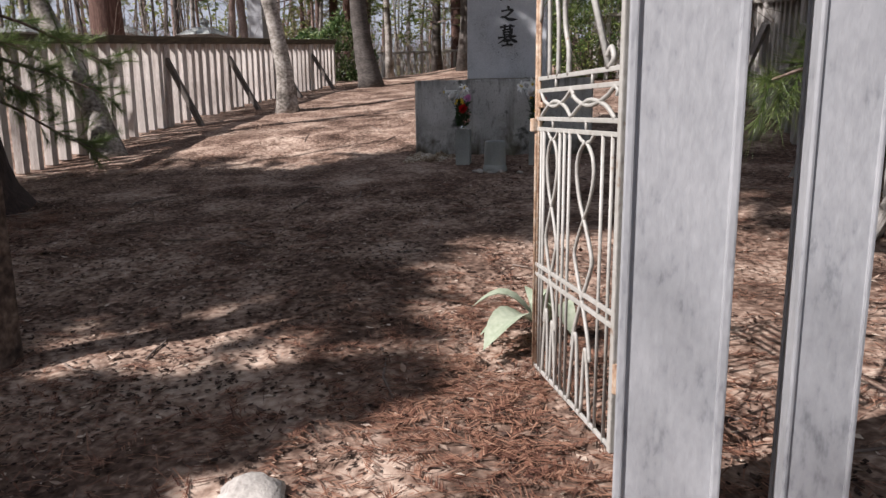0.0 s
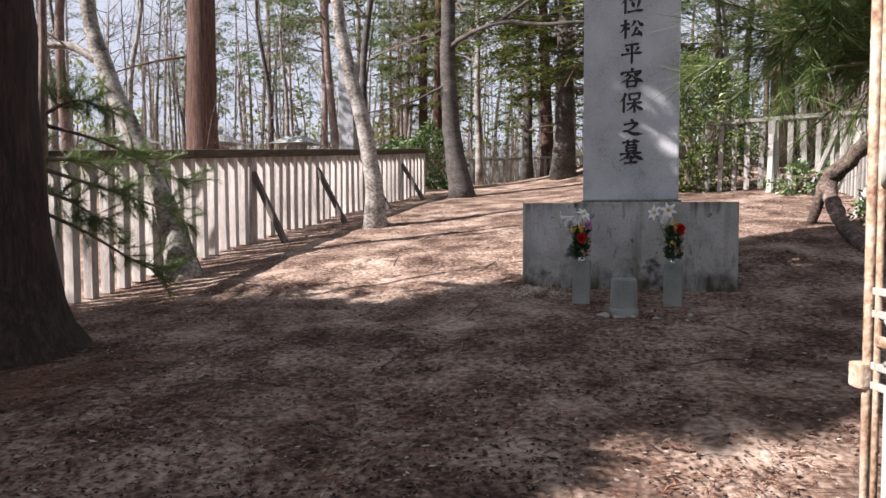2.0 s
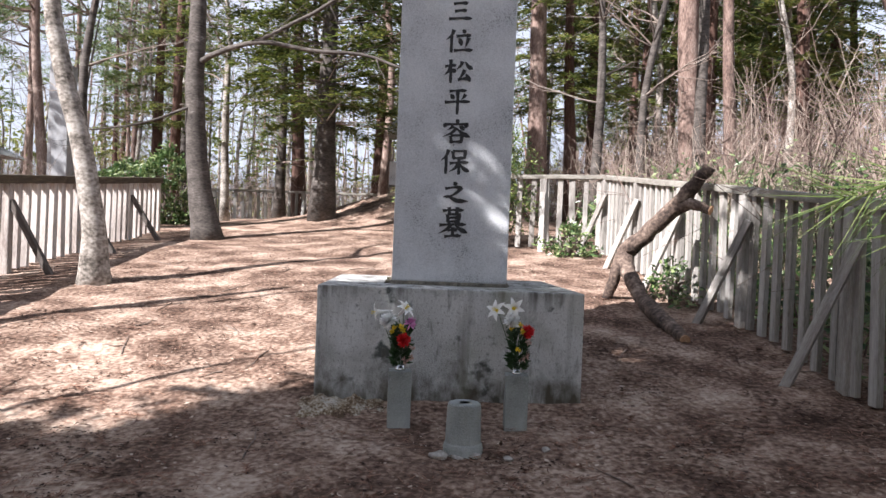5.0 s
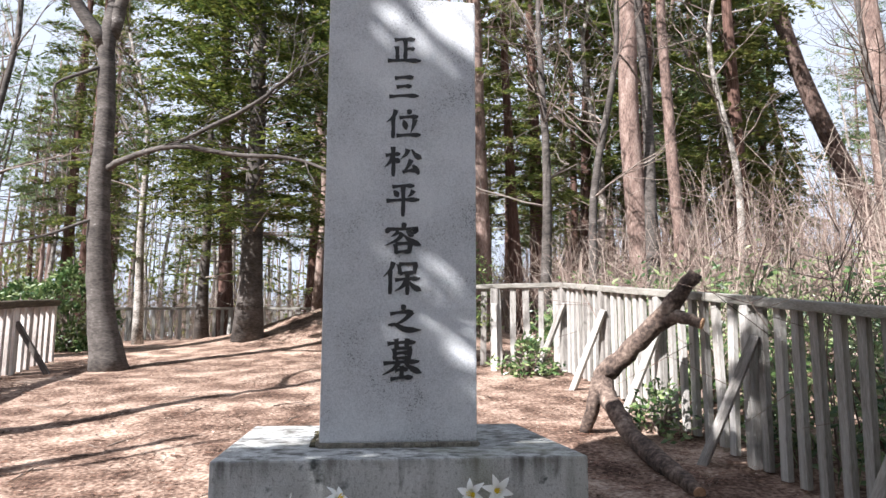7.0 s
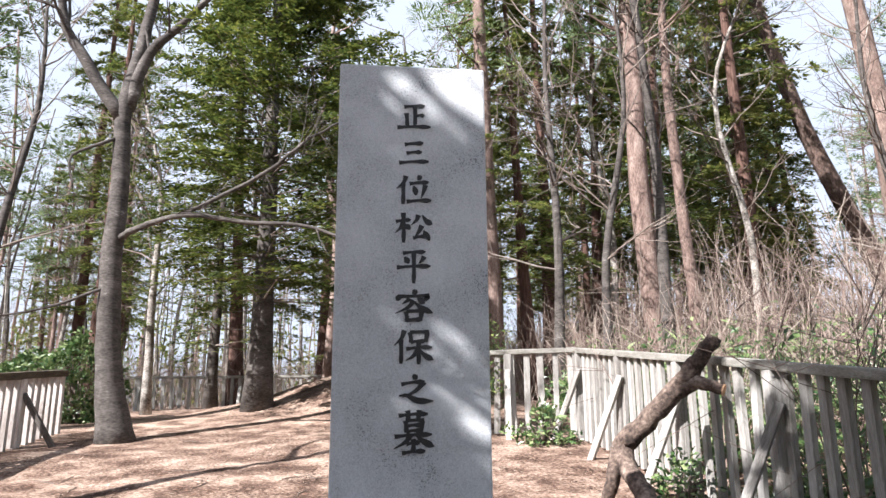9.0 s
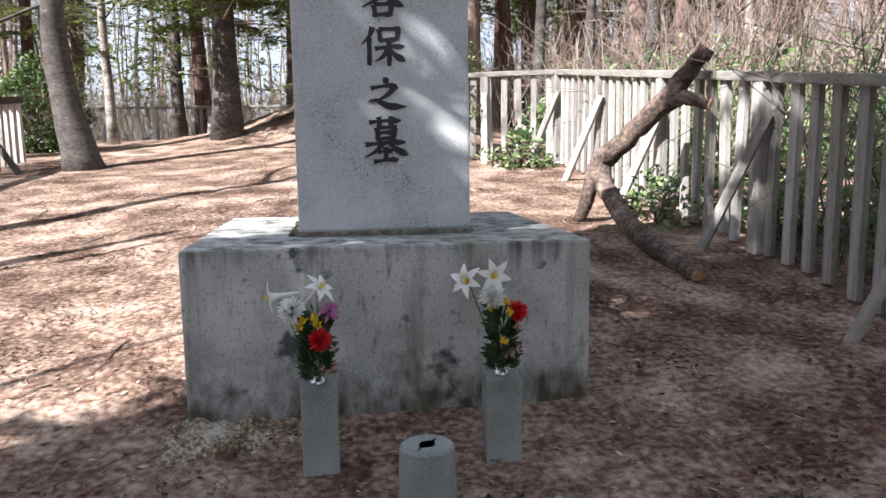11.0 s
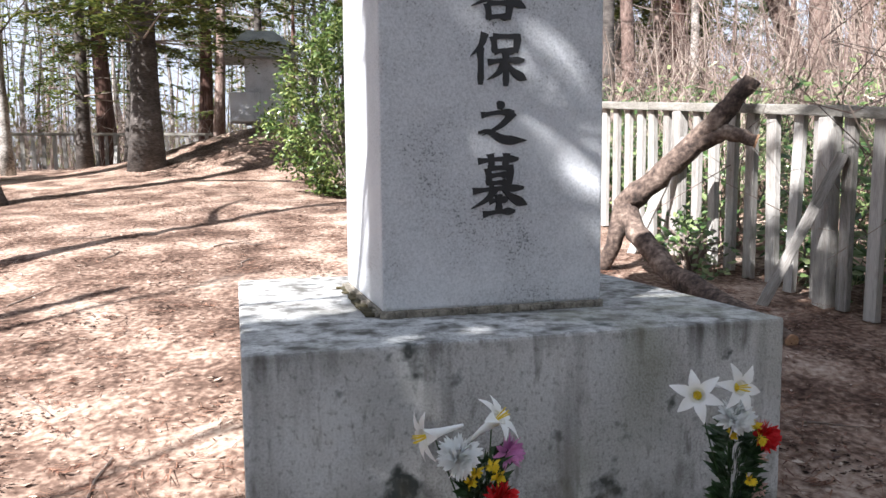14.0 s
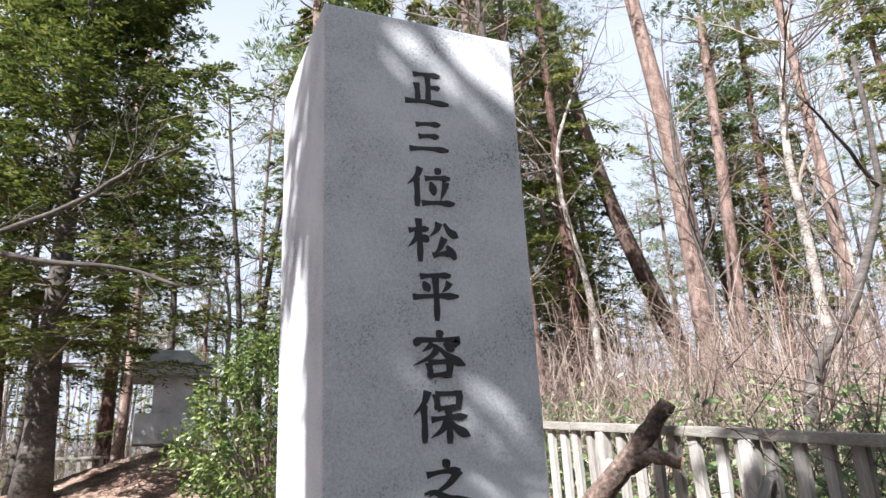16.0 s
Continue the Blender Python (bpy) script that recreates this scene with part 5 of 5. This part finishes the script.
def build_far_woods():
    for name, mat, count, lo, hi in (("far_trunks", BARK_PINE, 260, 62, 120), ("thin_trunks", BARK_GREY, 130, 30, 75), ("pale_trunks", BARK_PALE, 260, 28, 75)):
        g = Geo()
        for i in range(count):
            x, y = ring(lo, hi, -30, 210)
            z = ground_z(x, y, False)
            h = random.uniform(10, 19)
            r = random.uniform(0.05, 0.13) if lo < 60 else 0.2
            q = Vector((x + random.uniform(-0.5, 0.5), y, z + h * 0.5))
            t = Vector((x + random.uniform(-1.2, 1.2), y, z + h))
            g.tube([(x, y, z - 0.3), q, t], [r, r * 0.75, r * 0.3], 5, cap=False)
            for k in range(7 if lo < 60 else 0):
                s = q.lerp(t, random.uniform(-0.2, 0.9))
                d = rand_dir()
                d.z = abs(d.z) * 0.5
                g.tube([s, s + d * random.uniform(0.6, 1.8)], [0.02, 0.006], 3, cap=False)
        single(name, g, mat, "distant slender tree trunks of the surrounding wood", "woods", kind="stuff")
    g = Geo()
    for i in range(5200):  # crowns and thickets of the far wood, in loose clumps
        x, y = ring(48, 115, -40, 220)
        k = noise.noise((x * 0.06, y * 0.06, 3.0))
        top = 9 + 9 * k
        z = ground_z(x, y, False) + random.random() ** 1.3 * max(3.0, top)
        for j in range(9):
            d = rand_dir()
            p = Vector((x, y, z)) + rand_dir() * random.uniform(0.2, 1.3)
            g.leaf(p, d, d.orthogonal().normalized(), random.uniform(0.35, 0.8), random.uniform(0.15, 0.35))
    single("far_woods", g, CEDARLEAF, "distant green and brown woods", "woods", kind="stuff")
    g, t = Geo(), Geo()
    for i in range(1500):  # thicket under the trees
        x, y = ring(19, 46, -20, 200)
        if x < 3 and y < 29:
            continue
        z, h = ground_z(x, y, False), random.uniform(0.8, 3.6)
        lean = Vector((random.uniform(-0.3, 0.3), random.uniform(-0.3, 0.3), 1)).normalized()
        for k in range(4):
            p = Vector((x + random.uniform(-0.5, 0.5), y + random.uniform(-0.5, 0.5), z - 0.05))
            q = p + (lean + rand_dir() * 0.25) * h * random.uniform(0.6, 1.0)
            t.tube([p, p.lerp(q, 0.5) + rand_dir() * 0.1, q], [0.014, 0.009, 0.004], 3, cap=False)
            for m in range(4):
                b = p.lerp(q, random.uniform(0.35, 1.0))
                t.tube([b, b + (lean * 0.5 + rand_dir() * 0.7) * random.uniform(0.3, 1.0)], [0.006, 0.002], 3, cap=False)
        if noise.noise((x * 0.12, y * 0.12, 8.0)) > -0.05:
            for k in range(34):
                d = rand_dir()
                c = Vector((x, y, z + h * random.uniform(0.1, 0.9))) + Vector((random.uniform(-0.9, 0.9), random.uniform(-0.9, 0.9), 0))
                g.leaf(c, d, d.orthogonal().normalized(), random.uniform(0.10, 0.24), random.uniform(0.05, 0.10))
    single("thicket_leaves", g, CEDARLEAF, "yellowish green leaves of the thicket under the trees", "undergrowth", kind="stuff")
    single("thicket_stems", t, TWIG, "pale bare stems of the thicket under the trees", "brushwood", kind="stuff")


build_far_woods()

# ---- stone things beyond ----


def build_shrine(x, y, z, s):
    e = thing("stone_shrine", "small pale stone shrine with a wide roof on the mound", "stone shrine", (x, y, z))
    part("step", Geo().box((-0.38 * s, -0.25 * s, 0.25 * s), (0.62 * s, 0.6 * s, 0.62 * s), bevel=0.02), GRANITE, e)
    part("body", Geo().box((0.05 * s, 0, 0.62 * s), (0.80 * s, 0.7 * s, 1.4 * s), bevel=0.02), GRANITE, e)
    part("eave", Geo().box((0.0, 0, 1.42 * s), (1.55 * s, 1.3 * s, 0.24 * s), bevel=0.03), PAVED, e)
    part("roof", Geo().box((0.0, 0, 1.72 * s), (1.5 * s, 1.25 * s, 0.42 * s), taper=0.4, bevel=0.03), PAVED, e)


build_shrine(-0.3, 23.2, ground_z(-0.3, 23.2) - 0.05, 1.0)


def build_lantern(x, y, s):
    z = ground_z(x, y)
    e = thing("stone_lantern", "grey stone lantern with a wide roof among the neighbouring graves", "stone lantern", (x, y, z), "stone lanterns beyond the fence")
    part("base", Geo().box((0, 0, 0.15 * s), (0.9 * s, 0.9 * s, 0.4 * s), taper=0.8, bevel=0.02), PAVED, e)
    part("shaft", Geo().tube([(0, 0, 0.3 * s), (0, 0, 1.35 * s)], [0.19 * s, 0.17 * s], 12), PAVED, e)
    part("firebox", Geo().box((0, 0, 1.65 * s), (0.55 * s, 0.55 * s, 0.6 * s), bevel=0.02), PAVED, e)
    part("roof", Geo().box((0, 0, 2.05 * s), (1.75 * s, 1.75 * s, 0.34 * s), taper=0.35, bevel=0.03), PAVED, e)
    part("finial", Geo().tube([(0, 0, 2.15 * s), (0, 0, 2.3 * s), (0, 0, 2.42 * s), (0, 0, 2.55 * s), (0, 0, 2.62 * s)], [0.16 * s, 0.12 * s, 0.2 * s, 0.12 * s, 0.02], 10), PAVED, e)


build_lantern(-12.4, 24.5, 0.84)
build_lantern(-16.0, 25.0, 0.92)
build_lantern(-21.0, 26.0, 1.05)
e = thing("stone_pillar", "tall white stone pillar among the neighbouring graves", "monument", gz(-10.4, 24.5))
part("shaft", Geo().box((0, 0, 2.1), (0.55, 0.5, 4.3), bevel=0.02), PAINT, e)
part("base", Geo().box((0, 0, 0.2), (1.1, 1.0, 0.5), bevel=0.03), PAVED, e)

# ---- litter on the ground ----
random.seed(61)


def build_litter():
    g, n = Geo(), Geo()

    def spot():
        while True:
            x, y = random.uniform(-5.6, 3.4), 1.0 + 17.5 * random.random() ** 1.35
            if not (abs(x) < 0.95 and 8.5 < y < 10.35):
                return x, y

    for i in range(44000):
        x, y = spot()
        if noise.noise((x * 0.8, y * 0.8, 9.0)) < -0.25 and random.random() < 0.7:
            continue
        d = Vector((random.uniform(-1, 1), random.uniform(-1, 1), random.uniform(-0.06, 0.12))).normalized()
        w = d.cross(Vector((random.uniform(-0.2, 0.2), random.uniform(-0.2, 0.2), 1))).normalized()
        s = 0.012 + 0.045 * random.random() ** 3
        g.leaf(Vector((x, y, ground_z(x, y) + 0.003 + random.random() * 0.006)), d, w, s, s * random.uniform(0.3, 0.6), random.uniform(-0.2, 0.3))
    single("leaf_litter", g, LITTER, "dry brown fallen leaves on the soil", "leaf litter", kind="stuff")
    h = Geo()
    for i in range(120000):  # dark litter crumbs, massed under the cedar to deepen the shade there
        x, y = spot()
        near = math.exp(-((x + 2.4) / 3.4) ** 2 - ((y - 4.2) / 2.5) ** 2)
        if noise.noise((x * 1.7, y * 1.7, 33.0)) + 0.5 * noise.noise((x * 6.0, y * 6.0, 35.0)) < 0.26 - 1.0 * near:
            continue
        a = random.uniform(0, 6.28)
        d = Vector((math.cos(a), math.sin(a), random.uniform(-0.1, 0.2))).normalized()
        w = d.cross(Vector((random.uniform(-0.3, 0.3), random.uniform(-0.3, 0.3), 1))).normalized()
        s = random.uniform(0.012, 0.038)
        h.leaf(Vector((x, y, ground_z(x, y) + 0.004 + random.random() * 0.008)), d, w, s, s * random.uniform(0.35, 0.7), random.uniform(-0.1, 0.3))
    single("shade_crumbs", h, HUMUS_SHADE, "dark crumbs of rotten leaves and needles, massed to deepen the shade", "leaf litter", kind="stuff")
    for i in range(70000):
        x, y = spot()
        k = noise.noise((x * 0.9, y * 0.9, 21.0))
        if k + 0.5 * noise.noise((x * 4.0, y * 4.0, 23.0)) < 0.05 and random.random() < (0.80 if x < 0.8 else 0.2):
            continue
        a = random.uniform(0, 6.28)
        d = Vector((math.cos(a), math.sin(a), random.uniform(-0.03, 0.06))).normalized()
        w = Vector((-d.y, d.x, 0)).normalized()
        n.needle(Vector((x, y, ground_z(x, y) + 0.005 + random.random() * 0.012)), d, w, random.uniform(0.05, 0.16), random.uniform(0.0025, 0.008))
    for i in range(2600):  # fallen cedar sprays
        if i % 6 == 0:
            x, y = random.gauss(0.75, 0.45), random.gauss(3.3, 0.7)
        elif i % 6 == 1:
            x, y = random.gauss(-3.6, 0.5), random.gauss(5.4, 0.4)
        else:
            x, y = spot()
        a = random.uniform(0, 6.28)
        d = Vector((math.cos(a), math.sin(a), 0))
        z = ground_z(x, y) + 0.012
        L = random.uniform(0.1, 0.3)
        for j in range(22):
            s = j / 22
            p = Vector((x, y, z)) + d * (L * s)
            v = (Vector((-d.y, d.x, 0)) * random.choice((-1, 1)) * 0.8 + d + Vector((0, 0, random.uniform(-0.05, 0.25)))).normalized()
            n.needle(p, v, v.cross(Vector((0, 0, 1))).normalized(), random.uniform(0.03, 0.08), 0.006)
    single("needle_litter", n, NEEDLES, "reddish brown fallen needles and cedar sprays", "needle litter", kind="stuff")
    for i in range(150):
        x, y = spot()
        a = random.uniform(0, 6.28)
        L = random.uniform(0.12, 0.5)
        z = ground_z(x, y) + 0.008
        d = Vector((math.cos(a), math.sin(a), 0))
        pts = [Vector((x, y, z)) + d * L * s + Vector((-d.y, d.x, 0)) * random.uniform(-0.03, 0.03) for s in (0, 0.33, 0.66, 1)]
        for p in pts:
            p.z = ground_z(p.x, p.y) + 0.008
        c = pts[0].copy()
        single("fallen_twig", Geo().tube([p - c for p in pts], [0.006, 0.005, 0.004, 0.002], 5), TWIG, "thin dry twig lying on the soil", "twig", group="fallen twigs", place=c)


build_litter()
